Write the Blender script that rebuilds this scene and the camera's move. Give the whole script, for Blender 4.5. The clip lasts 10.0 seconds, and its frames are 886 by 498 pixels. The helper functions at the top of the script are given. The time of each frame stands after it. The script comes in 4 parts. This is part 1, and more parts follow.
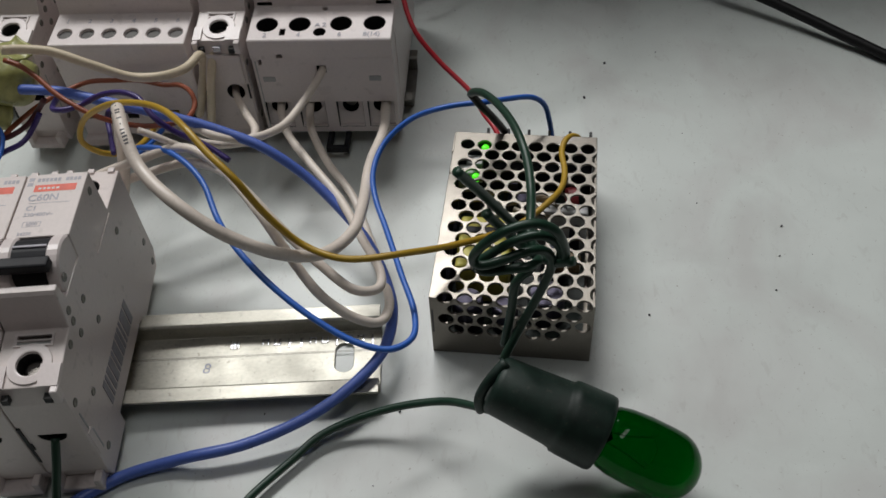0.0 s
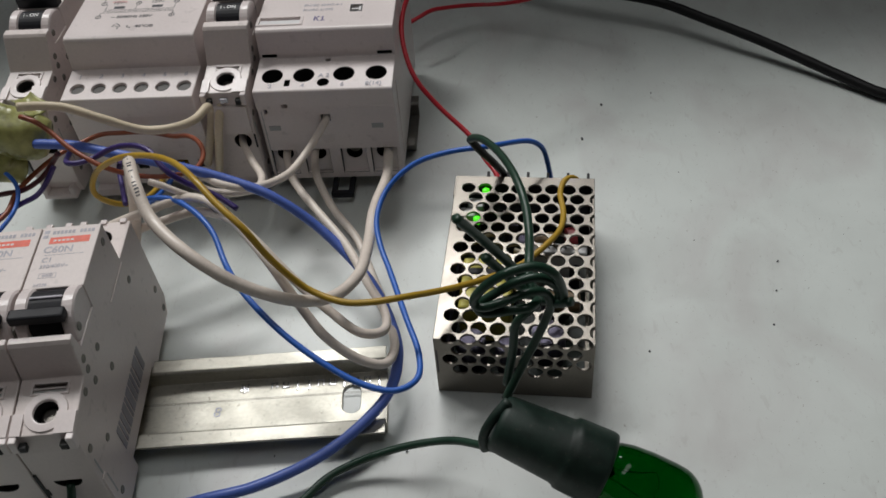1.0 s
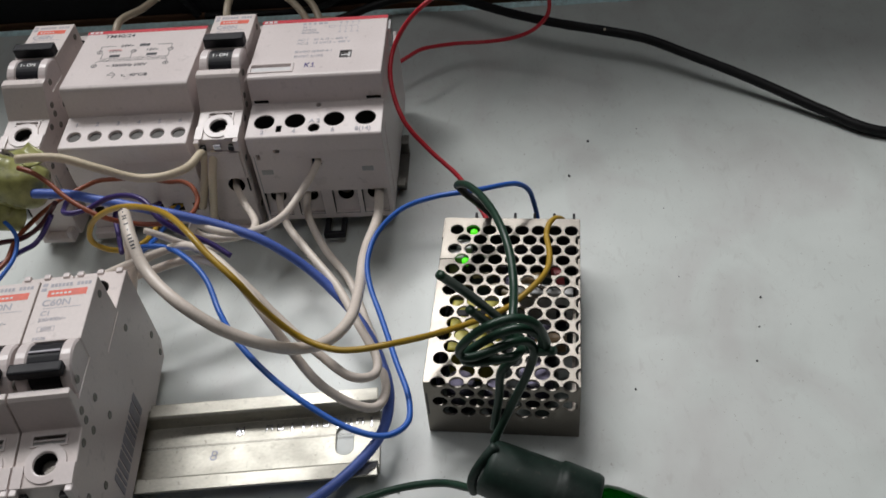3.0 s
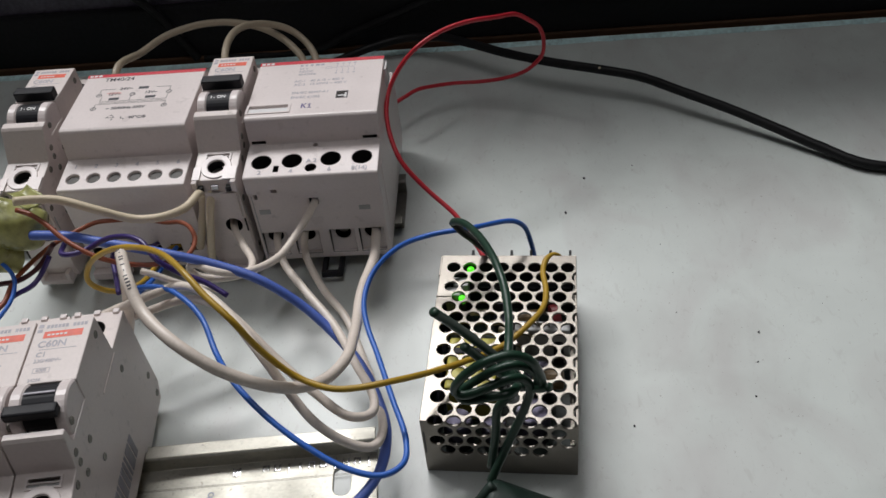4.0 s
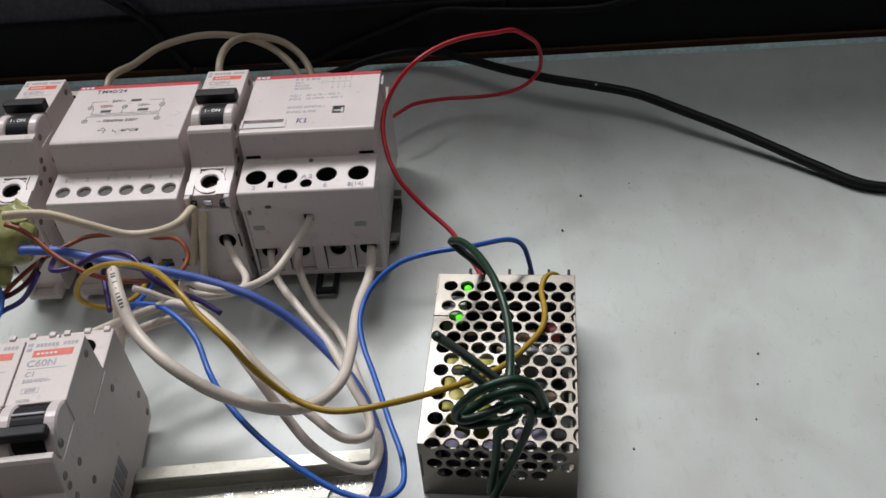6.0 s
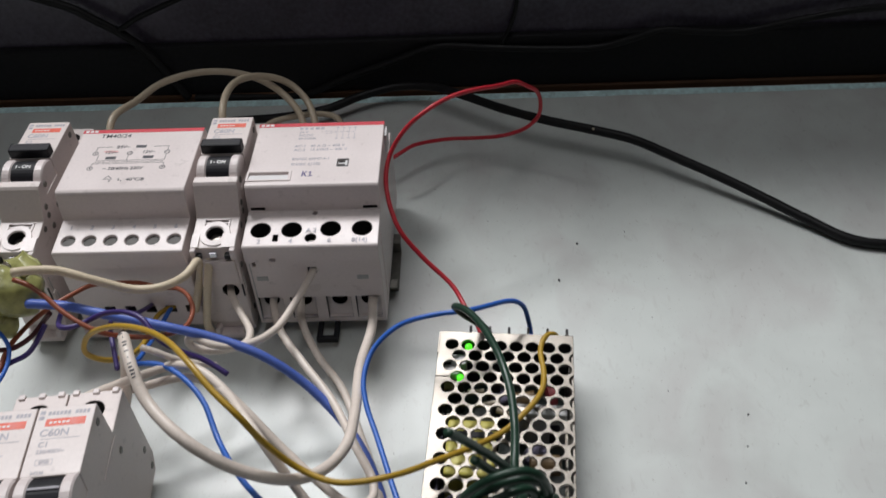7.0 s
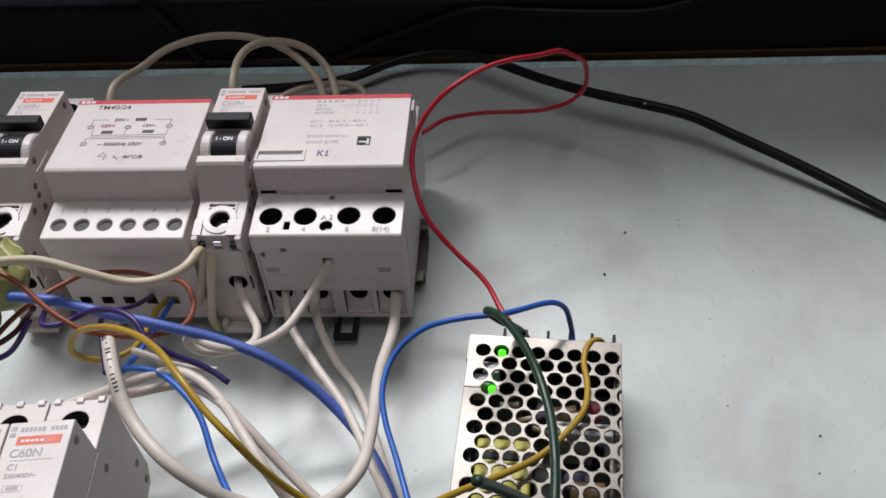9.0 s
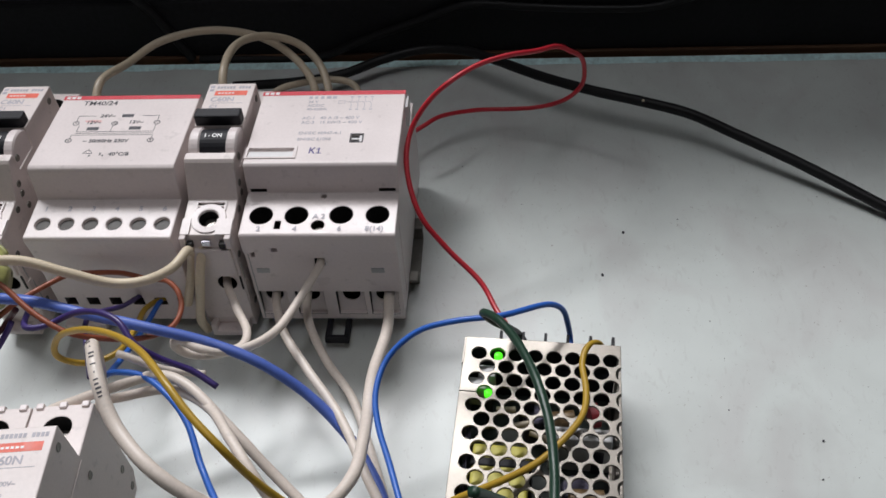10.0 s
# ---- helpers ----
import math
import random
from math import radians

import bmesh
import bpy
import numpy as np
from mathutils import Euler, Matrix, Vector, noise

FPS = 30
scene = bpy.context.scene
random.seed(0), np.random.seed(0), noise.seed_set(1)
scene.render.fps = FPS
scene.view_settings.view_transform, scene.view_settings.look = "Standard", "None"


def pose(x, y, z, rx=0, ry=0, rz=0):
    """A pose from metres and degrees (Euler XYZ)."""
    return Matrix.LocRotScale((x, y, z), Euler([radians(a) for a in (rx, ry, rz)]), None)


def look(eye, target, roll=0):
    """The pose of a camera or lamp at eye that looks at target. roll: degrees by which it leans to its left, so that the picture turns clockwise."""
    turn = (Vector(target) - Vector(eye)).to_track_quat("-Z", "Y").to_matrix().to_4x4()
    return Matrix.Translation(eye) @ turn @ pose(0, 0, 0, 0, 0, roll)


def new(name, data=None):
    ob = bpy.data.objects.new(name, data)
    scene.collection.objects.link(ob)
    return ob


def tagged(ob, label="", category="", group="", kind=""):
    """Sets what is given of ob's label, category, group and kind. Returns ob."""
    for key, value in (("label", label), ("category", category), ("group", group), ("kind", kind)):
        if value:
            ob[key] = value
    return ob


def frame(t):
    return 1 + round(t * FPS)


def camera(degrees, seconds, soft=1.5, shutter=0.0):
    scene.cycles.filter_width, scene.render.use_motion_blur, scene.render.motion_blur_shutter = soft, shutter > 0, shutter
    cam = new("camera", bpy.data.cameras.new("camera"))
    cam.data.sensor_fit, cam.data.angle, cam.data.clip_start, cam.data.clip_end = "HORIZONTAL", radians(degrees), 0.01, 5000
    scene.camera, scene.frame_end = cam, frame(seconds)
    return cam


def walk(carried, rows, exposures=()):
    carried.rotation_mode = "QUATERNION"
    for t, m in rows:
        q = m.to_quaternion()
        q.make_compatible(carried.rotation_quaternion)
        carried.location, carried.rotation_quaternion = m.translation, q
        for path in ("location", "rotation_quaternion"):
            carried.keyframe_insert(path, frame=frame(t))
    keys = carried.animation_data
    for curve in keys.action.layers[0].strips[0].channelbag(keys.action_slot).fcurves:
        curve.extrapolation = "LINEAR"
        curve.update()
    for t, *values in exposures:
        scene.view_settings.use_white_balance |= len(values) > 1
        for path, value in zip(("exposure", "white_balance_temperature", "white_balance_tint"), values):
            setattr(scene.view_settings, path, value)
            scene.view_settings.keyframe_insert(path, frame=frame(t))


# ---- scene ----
# camera and its way, metres
cam = camera(51.67, 10.0, soft=1.55, shutter=0.6)
walk(cam, [
    (0, look((0.03600, -0.17493, 0.24691), (0.00730, -0.00963, 0.06156), -4.09)),
    (0.5, look((0.03798, -0.17786, 0.25175), (0.00870, -0.01011, 0.06872), -4.63)),
    (1, look((0.03867, -0.17857, 0.25405), (0.00732, -0.00637, 0.07554), -5.57)),
    (1.5, look((0.04005, -0.17746, 0.25454), (0.00848, -0.00428, 0.07701), -5.74)),
    (2, look((0.04179, -0.17416, 0.25565), (0.00912, -0.00124, 0.07809), -6.37)),
    (2.2, look((0.04365, -0.17263, 0.25706), (0.01071, 0.00006, 0.07931), -6.63)),
    (3.3, look((0.04326, -0.17638, 0.26837), (0.01250, 0.00093, 0.09483), -6.27)),
    (3.5, look((0.04572, -0.17605, 0.26585), (0.01326, 0.00401, 0.09548), -6.89)),
    (4, look((0.04577, -0.17620, 0.26668), (0.01341, 0.00568, 0.09823), -6.78)),
    (4.5, look((0.04501, -0.17644, 0.26523), (0.01387, 0.00733, 0.09861), -6.32)),
    (5, look((0.04295, -0.17513, 0.26333), (0.01306, 0.00966, 0.09762), -5.76)),
    (5.2, look((0.04215, -0.17440, 0.26497), (0.01288, 0.00992, 0.09862), -5.61)),
    (6.3, look((0.03945, -0.17000, 0.26599), (0.01171, 0.01420, 0.09925), -5.31)),
    (6.5, look((0.03615, -0.16863, 0.26668), (0.01043, 0.01506, 0.09905), -4.91)),
    (7, look((0.03239, -0.15632, 0.29353), (0.00955, 0.02444, 0.12234), -3.25)),
    (7.5, look((0.02547, -0.13350, 0.28515), (0.00388, 0.04746, 0.11401), -2.00)),
    (8, look((0.02986, -0.12015, 0.27268), (0.00646, 0.05542, 0.09624), -3.03)),
    (8.5, look((0.03142, -0.12150, 0.27338), (0.00167, 0.05143, 0.09530), -4.26)),
    (9, look((0.02864, -0.11964, 0.27186), (-0.00279, 0.05339, 0.09418), -4.51)),
    (9.5, look((0.03008, -0.11599, 0.26903), (-0.00074, 0.05810, 0.09228), -4.53)),
    (10, look((0.02704, -0.11363, 0.26670), (-0.00253, 0.05925, 0.08854), -4.01)),
], exposures=[(0, -0.16, 6430, 9.0), (2.2, -0.12, 6430, 9.6), (3.5, 0.01, 6380, 10.8), (6.5, 0.10, 6350, 11.0), (8, 0.22, 6250, 12.0), (10, 0.22, 6250, 12.0)])

# ---- light: a ceiling tube behind the dark panel, a weaker one right over the bench, dim room ----
world = bpy.data.worlds.new("world")
scene.world = world
world.use_nodes = True
world.node_tree.nodes["Background"].inputs[0].default_value = (0.80, 0.90, 1.0, 1)
world.node_tree.nodes["Background"].inputs[1].default_value = 0.15


def tube_light(name, eye, target, power, size_x, size_y, colour):
    d = bpy.data.lights.new(name, "AREA")
    d.shape, d.size, d.size_y, d.energy, d.color = "RECTANGLE", size_x, size_y, power, colour
    ob = new(name, d)
    ob.matrix_world = look(eye, target)
    return tagged(ob, "white fluorescent ceiling tube of the room", "lamp", kind="structure")


tube_light("ceiling_tube", (-0.64, 1.10, 1.74), (0.0, 0.10, 0.0), 40.0, 1.55, 0.28, (1.0, 0.985, 0.965))
tube_light("ceiling_tube", (0.15, -0.02, 1.74), (0.0, 0.06, 0.0), 3.6, 1.2, 0.20, (1.0, 0.985, 0.965))

# ---- materials ----
CM = 0.01


def material(name, colour, rough=0.5, metal=0.0, spread=0.06, grain=400.0, blotch=40.0, bump=0.05, dirt=0.0, stretch=(1, 1, 1), coat=0.0, spec=0.5):
    """A surface with fine grain, broad blotches, slight relief and dirt specks."""
    m = bpy.data.materials.new(name)
    m.use_nodes = True
    n, l = m.node_tree.nodes, m.node_tree.links
    b = n["Principled BSDF"]
    tc, mp = n.new("ShaderNodeTexCoord"), n.new("ShaderNodeMapping")
    mp.inputs["Scale"].default_value = stretch
    l.new(tc.outputs["Object"], mp.inputs[0])
    fine, broad = n.new("ShaderNodeTexNoise"), n.new("ShaderNodeTexNoise")
    fine.inputs["Scale"].default_value, broad.inputs["Scale"].default_value = grain, blotch
    fine.inputs["Detail"].default_value, broad.inputs["Detail"].default_value = 4, 5
    add = n.new("ShaderNodeMath")
    add.operation = "ADD"
    for s in (fine, broad):
        l.new(mp.outputs[0], s.inputs["Vector"])
    l.new(fine.outputs["Fac"], add.inputs[0])
    l.new(broad.outputs["Fac"], add.inputs[1])
    ramp = n.new("ShaderNodeMapRange")
    ramp.inputs["From Min"].default_value, ramp.inputs["From Max"].default_value = 0.7, 1.3
    ramp.inputs["To Min"].default_value, ramp.inputs["To Max"].default_value = 1 - spread, 1 + spread
    l.new(add.outputs[0], ramp.inputs["Value"])
    mul = n.new("ShaderNodeVectorMath")
    mul.operation = "SCALE"
    mul.inputs[0].default_value = colour
    l.new(ramp.outputs[0], mul.inputs["Scale"])
    out = mul.outputs[0]
    if dirt:
        spots = n.new("ShaderNodeTexNoise")
        spots.inputs["Scale"].default_value, spots.inputs["Detail"].default_value = blotch * 5, 6
        l.new(tc.outputs["Object"], spots.inputs["Vector"])
        cut = n.new("ShaderNodeMapRange")
        cut.inputs["From Min"].default_value, cut.inputs["From Max"].default_value = 0.62, 0.78
        cut.inputs["To Max"].default_value = dirt
        l.new(spots.outputs["Fac"], cut.inputs["Value"])
        mix = n.new("ShaderNodeMix")
        mix.data_type = "RGBA"
        l.new(cut.outputs[0], mix.inputs["Factor"])
        l.new(out, mix.inputs["A"])
        mix.inputs["B"].default_value = (0.12, 0.10, 0.08, 1)
        out = mix.outputs["Result"]
    l.new(out, b.inputs["Base Color"])
    rr = n.new("ShaderNodeMapRange")
    rr.inputs["From Min"].default_value, rr.inputs["From Max"].default_value = 0.3, 0.7
    rr.inputs["To Min"].default_value, rr.inputs["To Max"].default_value = max(0.02, rough * 0.8), min(1, rough * 1.2)
    l.new(broad.outputs["Fac"], rr.inputs["Value"])
    l.new(rr.outputs[0], b.inputs["Roughness"])
    b.inputs["Metallic"].default_value = metal
    b.inputs["Specular IOR Level"].default_value = spec
    b.inputs["Coat Weight"].default_value = coat
    if bump:
        bp = n.new("ShaderNodeBump")
        bp.inputs["Strength"].default_value, bp.inputs["Distance"].default_value = bump, 0.0003
        l.new(fine.outputs["Fac"], bp.inputs["Height"])
        l.new(bp.outputs[0], b.inputs["Normal"])
    return m


def glowing(name, colour, strength):
    m = material(name, colour, 0.3)
    b = m.node_tree.nodes["Principled BSDF"]
    b.inputs["Emission Color"].default_value, b.inputs["Emission Strength"].default_value = (*colour, 1), strength
    return m


def glass(name, colour, rough=0.03, ior=1.45):
    m = material(name, colour, rough, spread=0.02, bump=0)
    m.node_tree.nodes["Principled BSDF"].inputs["Transmission Weight"].default_value = 1.0
    m.node_tree.nodes["Principled BSDF"].inputs["IOR"].default_value = ior
    return m


PLASTIC = material("light_grey_plastic", (0.77, 0.692, 0.678), 0.32, spread=0.035, grain=900, blotch=60, bump=0.12, dirt=0.22)
PLASTIC_WARM = material("cream_grey_plastic", (0.735, 0.655, 0.63), 0.34, spread=0.04, grain=900, blotch=50, bump=0.12, dirt=0.28)
LABEL_WHITE = material("printed_white", (0.78, 0.77, 0.77), 0.35, spread=0.03, bump=0.03, dirt=0.1)
INK = material("dark_ink", (0.045, 0.045, 0.055), 0.5, spread=0.2)
INK_FAINT = material("worn_grey_ink", (0.44, 0.42, 0.47), 0.5, spread=0.2)
INK_GREY = material("barcode_grey", (0.30, 0.285, 0.32), 0.5, spread=0.2)
INK_PEN = material("faded_pen_blue", (0.30, 0.33, 0.50), 0.5, spread=0.3)
SMEAR = material("pink_smear", (0.74, 0.44, 0.42), 0.5, spread=0.1)
INK_BLUE = material("blue_marker", (0.06, 0.04, 0.22), 0.5, spread=0.2)
RED_BAND = material("red_print", (0.62, 0.035, 0.055), 0.4, spread=0.08)
ORANGE_BAND = material("orange_red_print", (0.80, 0.13, 0.075), 0.45, spread=0.12, blotch=300)
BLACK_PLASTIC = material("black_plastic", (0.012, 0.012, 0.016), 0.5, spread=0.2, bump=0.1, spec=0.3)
# dark grey for terminal hole floors and the shade on deep walls
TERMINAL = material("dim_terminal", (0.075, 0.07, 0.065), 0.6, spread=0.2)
# near-black puts the shade of holes and slots into colour; also indicator stems
HOLE = material("shade_and_stem_black", (0.02, 0.02, 0.02), 0.7, spread=0.2)
SCREW = material("screw_steel", (0.28, 0.26, 0.24), 0.35, 1.0, spread=0.15)
STEEL = material("nickel_plated_steel", (0.235, 0.215, 0.19), 0.36, 1.0, spread=0.07, grain=1200, blotch=90, bump=0.08, dirt=0.12)
ZINC = material("galvanised_steel", (0.47, 0.455, 0.40), 0.44, 0.72, spread=0.12, grain=900, blotch=120, bump=0.2, dirt=0.7, stretch=(0.7, 1, 1))
DULL = material("dull_steel", (0.25, 0.24, 0.22), 0.5, 1.0, spread=0.15, dirt=0.3)
PVC = dict(rough=0.38, spread=0.07, grain=900, blotch=80, bump=0.06, dirt=0.16)
WHITE_PVC = material("white_pvc", (0.80, 0.71, 0.63), **PVC)
CREAM_PVC = material("cream_pvc", (0.72, 0.61, 0.45), **PVC)
BEIGE_PVC = material("beige_pvc", (0.46, 0.39, 0.29), **PVC)
BLUE_PVC = material("violet_blue_pvc", (0.10, 0.17, 0.56), **PVC)
SKY_PVC = material("bright_blue_pvc", (0.035, 0.15, 0.60), **PVC)
YELLOW_PVC = material("mustard_yellow_pvc", (0.48, 0.30, 0.03), **PVC)
RED_PVC = material("red_pvc", (0.52, 0.02, 0.035), **PVC)
BROWN_PVC = material("red_brown_pvc", (0.28, 0.075, 0.035), **PVC)
PURPLE_PVC = material("dark_violet_pvc", (0.05, 0.03, 0.16), **PVC)
MAROON_PVC = material("maroon_pvc", (0.08, 0.02, 0.025), **PVC)
GREEN_PVC = material("dark_green_pvc", (0.016, 0.05, 0.03), **PVC)
BLACK_PVC = material("black_rubber", (0.009, 0.009, 0.010), 0.5, spread=0.2, bump=0.15, spec=0.25)
SOCKET = material("dark_green_bakelite", (0.010, 0.026, 0.019), 0.5, spread=0.3, blotch=120, bump=0.25, dirt=0.35)
GREEN_GLASS = glass("green_glass", (0.0, 0.058, 0.003), ior=1.25)
TAPE = material("yellow_green_tape", (0.33, 0.33, 0.12), 0.3, spread=0.35, grain=260, blotch=130, bump=0.3, dirt=0.3)
# board green taken nearly to black for the shade inside the case
PCB = material("shaded_board", (0.012, 0.022, 0.018), 0.5, spread=0.2)
WINDING = material("yellow_tape", (0.62, 0.56, 0.10), 0.4, spread=0.1)
CAP_BODY = material("capacitor_sleeve", (0.02, 0.018, 0.035), 0.4, spread=0.1)
COIL = material("brown_winding", (0.20, 0.13, 0.06), 0.45, spread=0.3, grain=900, bump=0.3)
# aluminium darkened in colour to read as metal in an unlit case
ALU = material("shaded_aluminium", (0.07, 0.065, 0.09), 0.45, 1.0, spread=0.1)
RED_PART = material("red_lacquer", (0.35, 0.04, 0.05), 0.4, spread=0.1)
TRIMMER = material("grey_white_plastic", (0.60, 0.60, 0.60), 0.5)
DULL_PLASTIC = material("grey_plastic", (0.42, 0.42, 0.42), 0.5)
DARK_ZINC = material("dark_zinc", (0.17, 0.165, 0.15), 0.5, 1.0, spread=0.2)
CLAMP = material("bright_clamp", (0.6, 0.6, 0.65), 0.25, 1.0)
LED_GREEN = glowing("green_led", (0.10, 0.95, 0.02), 0.95)
PAINT_BLUE = material("pale_blue_paint", (0.64, 0.86, 0.88), 0.5, spread=0.22, blotch=60, bump=0.3, dirt=0.45)
WOOD_EDGE = material("brown_edge", (0.10, 0.05, 0.025), 0.5, spread=0.3, stretch=(0.2, 1, 1))
MATT_BLACK = material("matt_black", (0.012, 0.012, 0.014), 0.6, spread=0.3, spec=0.2)
GLOSS_BLACK = material("glossy_black", (0.066, 0.058, 0.080), 0.22, spread=0.3, bump=0.0, spec=0.4)
WALL_PAINT = material("grey_wall_paint", (0.15, 0.15, 0.147), 0.7, spread=0.05, grain=40, blotch=3)


def table_material():
    m = material("white_laminate", (0.652, 0.692, 0.668), 0.36, spread=0.045, grain=55, blotch=9, bump=0.0)
    n, l = m.node_tree.nodes, m.node_tree.links
    b = n["Principled BSDF"]
    base = b.inputs["Base Color"].links[0].from_socket
    tc = n["Texture Coordinate"]
    # brown and grey stains and broad lilac tints, each at its own place, with a ragged edge
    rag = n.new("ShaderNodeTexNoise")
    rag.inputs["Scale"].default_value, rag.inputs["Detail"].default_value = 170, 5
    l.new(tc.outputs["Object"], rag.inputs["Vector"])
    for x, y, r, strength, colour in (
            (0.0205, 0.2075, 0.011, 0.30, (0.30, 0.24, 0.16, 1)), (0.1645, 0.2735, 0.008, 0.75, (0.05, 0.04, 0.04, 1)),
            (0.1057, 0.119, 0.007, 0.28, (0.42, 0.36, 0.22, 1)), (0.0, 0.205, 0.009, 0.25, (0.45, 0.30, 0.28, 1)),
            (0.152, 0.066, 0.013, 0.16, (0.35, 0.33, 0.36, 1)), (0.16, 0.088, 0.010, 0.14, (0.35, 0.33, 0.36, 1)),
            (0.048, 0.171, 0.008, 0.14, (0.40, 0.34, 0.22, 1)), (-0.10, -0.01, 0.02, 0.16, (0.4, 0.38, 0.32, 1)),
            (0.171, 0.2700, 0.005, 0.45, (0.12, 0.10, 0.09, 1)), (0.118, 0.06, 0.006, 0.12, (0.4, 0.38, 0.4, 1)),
            # the last four put the light's lilac tone on the left into colour
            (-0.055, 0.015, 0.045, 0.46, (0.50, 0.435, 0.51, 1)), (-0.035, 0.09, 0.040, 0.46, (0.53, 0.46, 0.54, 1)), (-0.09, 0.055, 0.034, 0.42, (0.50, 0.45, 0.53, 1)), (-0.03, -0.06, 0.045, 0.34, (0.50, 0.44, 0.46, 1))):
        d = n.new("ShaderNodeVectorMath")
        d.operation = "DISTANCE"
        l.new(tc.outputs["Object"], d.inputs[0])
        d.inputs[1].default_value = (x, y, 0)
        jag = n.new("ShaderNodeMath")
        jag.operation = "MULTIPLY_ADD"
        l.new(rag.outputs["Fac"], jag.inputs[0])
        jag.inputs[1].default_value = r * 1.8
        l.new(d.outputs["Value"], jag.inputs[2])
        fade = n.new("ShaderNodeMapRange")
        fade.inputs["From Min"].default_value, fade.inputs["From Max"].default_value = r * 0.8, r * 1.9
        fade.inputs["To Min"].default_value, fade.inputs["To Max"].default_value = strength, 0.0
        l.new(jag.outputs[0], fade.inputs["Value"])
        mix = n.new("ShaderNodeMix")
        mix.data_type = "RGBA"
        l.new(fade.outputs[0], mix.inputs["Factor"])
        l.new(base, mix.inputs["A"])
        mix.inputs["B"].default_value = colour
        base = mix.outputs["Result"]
    # faint smudges all over
    smear = n.new("ShaderNodeTexNoise")
    smear.inputs["Scale"].default_value, smear.inputs["Detail"].default_value, smear.inputs["Distortion"].default_value = 28, 7, 0.6
    l.new(tc.outputs["Object"], smear.inputs["Vector"])
    cut = n.new("ShaderNodeMapRange")
    cut.inputs["From Min"].default_value, cut.inputs["From Max"].default_value, cut.inputs["To Max"].default_value = 0.54, 0.74, 0.20
    l.new(smear.outputs["Fac"], cut.inputs["Value"])
    mix = n.new("ShaderNodeMix")
    mix.data_type = "RGBA"
    l.new(cut.outputs[0], mix.inputs["Factor"])
    l.new(base, mix.inputs["A"])
    mix.inputs["B"].default_value = (0.36, 0.36, 0.34, 1)
    base = mix.outputs["Result"]
    # lilac-brown wiped-on grime in drawn-out patches, then fine specks inside them
    for scale, detail, low, high, most, colour, drawn in ((17, 6, 0.45, 0.72, 0.34, (0.46, 0.41, 0.415, 1), (1.5, 1, 1)), (900, 3, 0.68, 0.76, 0.55, (0.16, 0.12, 0.09, 1), (1, 1, 1)), (140, 8, 0.60, 0.72, 0.16, (0.30, 0.27, 0.25, 1), (2.5, 1, 1))):
        mp = n.new("ShaderNodeMapping")
        mp.inputs["Scale"].default_value, mp.inputs["Location"].default_value = drawn, (scale * 0.01, 0.3, 0)
        l.new(tc.outputs["Object"], mp.inputs[0])
        grime = n.new("ShaderNodeTexNoise")
        grime.inputs["Scale"].default_value, grime.inputs["Detail"].default_value, grime.inputs["Distortion"].default_value = scale, detail, 0.9
        l.new(mp.outputs[0], grime.inputs["Vector"])
        cut = n.new("ShaderNodeMapRange")
        cut.inputs["From Min"].default_value, cut.inputs["From Max"].default_value, cut.inputs["To Max"].default_value = low, high, most
        l.new(grime.outputs["Fac"], cut.inputs["Value"])
        mix = n.new("ShaderNodeMix")
        mix.data_type = "RGBA"
        l.new(cut.outputs[0], mix.inputs["Factor"])
        l.new(base, mix.inputs["A"])
        mix.inputs["B"].default_value = colour
        base = mix.outputs["Result"]
    l.new(base, b.inputs["Base Color"])
    return m


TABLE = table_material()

# ---- building helpers; numbers in centimetres ----
from mathutils.geometry import delaunay_2d_cdt


def thing(name, m, label, category, group=""):
    ob = new(name)
    ob.matrix_world = m
    ob.empty_display_size = 0.01
    return tagged(ob, label, category, group)


def mesh_of(bm, mats, smooth=False):
    bmesh.ops.scale(bm, vec=(CM, CM, CM), verts=bm.verts)
    bmesh.ops.recalc_face_normals(bm, faces=bm.faces)
    me = bpy.data.meshes.new("mesh")
    bm.to_mesh(me)
    bm.free()
    for mt in (mats if isinstance(mats, (list, tuple)) else [mats]):
        me.materials.append(mt)
    if smooth:
        me.shade_smooth()
    return me


def part(name, bm, mats, parent=None, label="", smooth=False, bevel=0.0, at=None):
    ob = new(name, mesh_of(bm, mats, smooth))
    if parent is not None:
        ob.parent = parent
    if at is not None:
        ob.matrix_local = at
    if label:
        tagged(ob, label)
    if bevel:
        mod = ob.modifiers.new("edge", "BEVEL")
        mod.width, mod.segments, mod.limit_method, mod.angle_limit = bevel * CM, 2, "ANGLE", radians(35)
    return ob


def box(x0, x1, y0, y1, z0, z1, soft=0.0, bm=None):
    bm2 = bmesh.new()
    bmesh.ops.create_cube(bm2, size=1)
    for v in bm2.verts:
        v.co = Vector((x0 + (v.co.x + 0.5) * (x1 - x0), y0 + (v.co.y + 0.5) * (y1 - y0), z0 + (v.co.z + 0.5) * (z1 - z0)))
    if soft:
        bmesh.ops.bevel(bm2, geom=list(bm2.edges), offset=soft, segments=2, affect="EDGES", profile=0.5)
    if bm is None:
        return bm2
    me = bpy.data.meshes.new("tmp")
    bm2.to_mesh(me)
    bm2.free()
    bm.from_mesh(me)
    bpy.data.meshes.remove(me)
    return bm


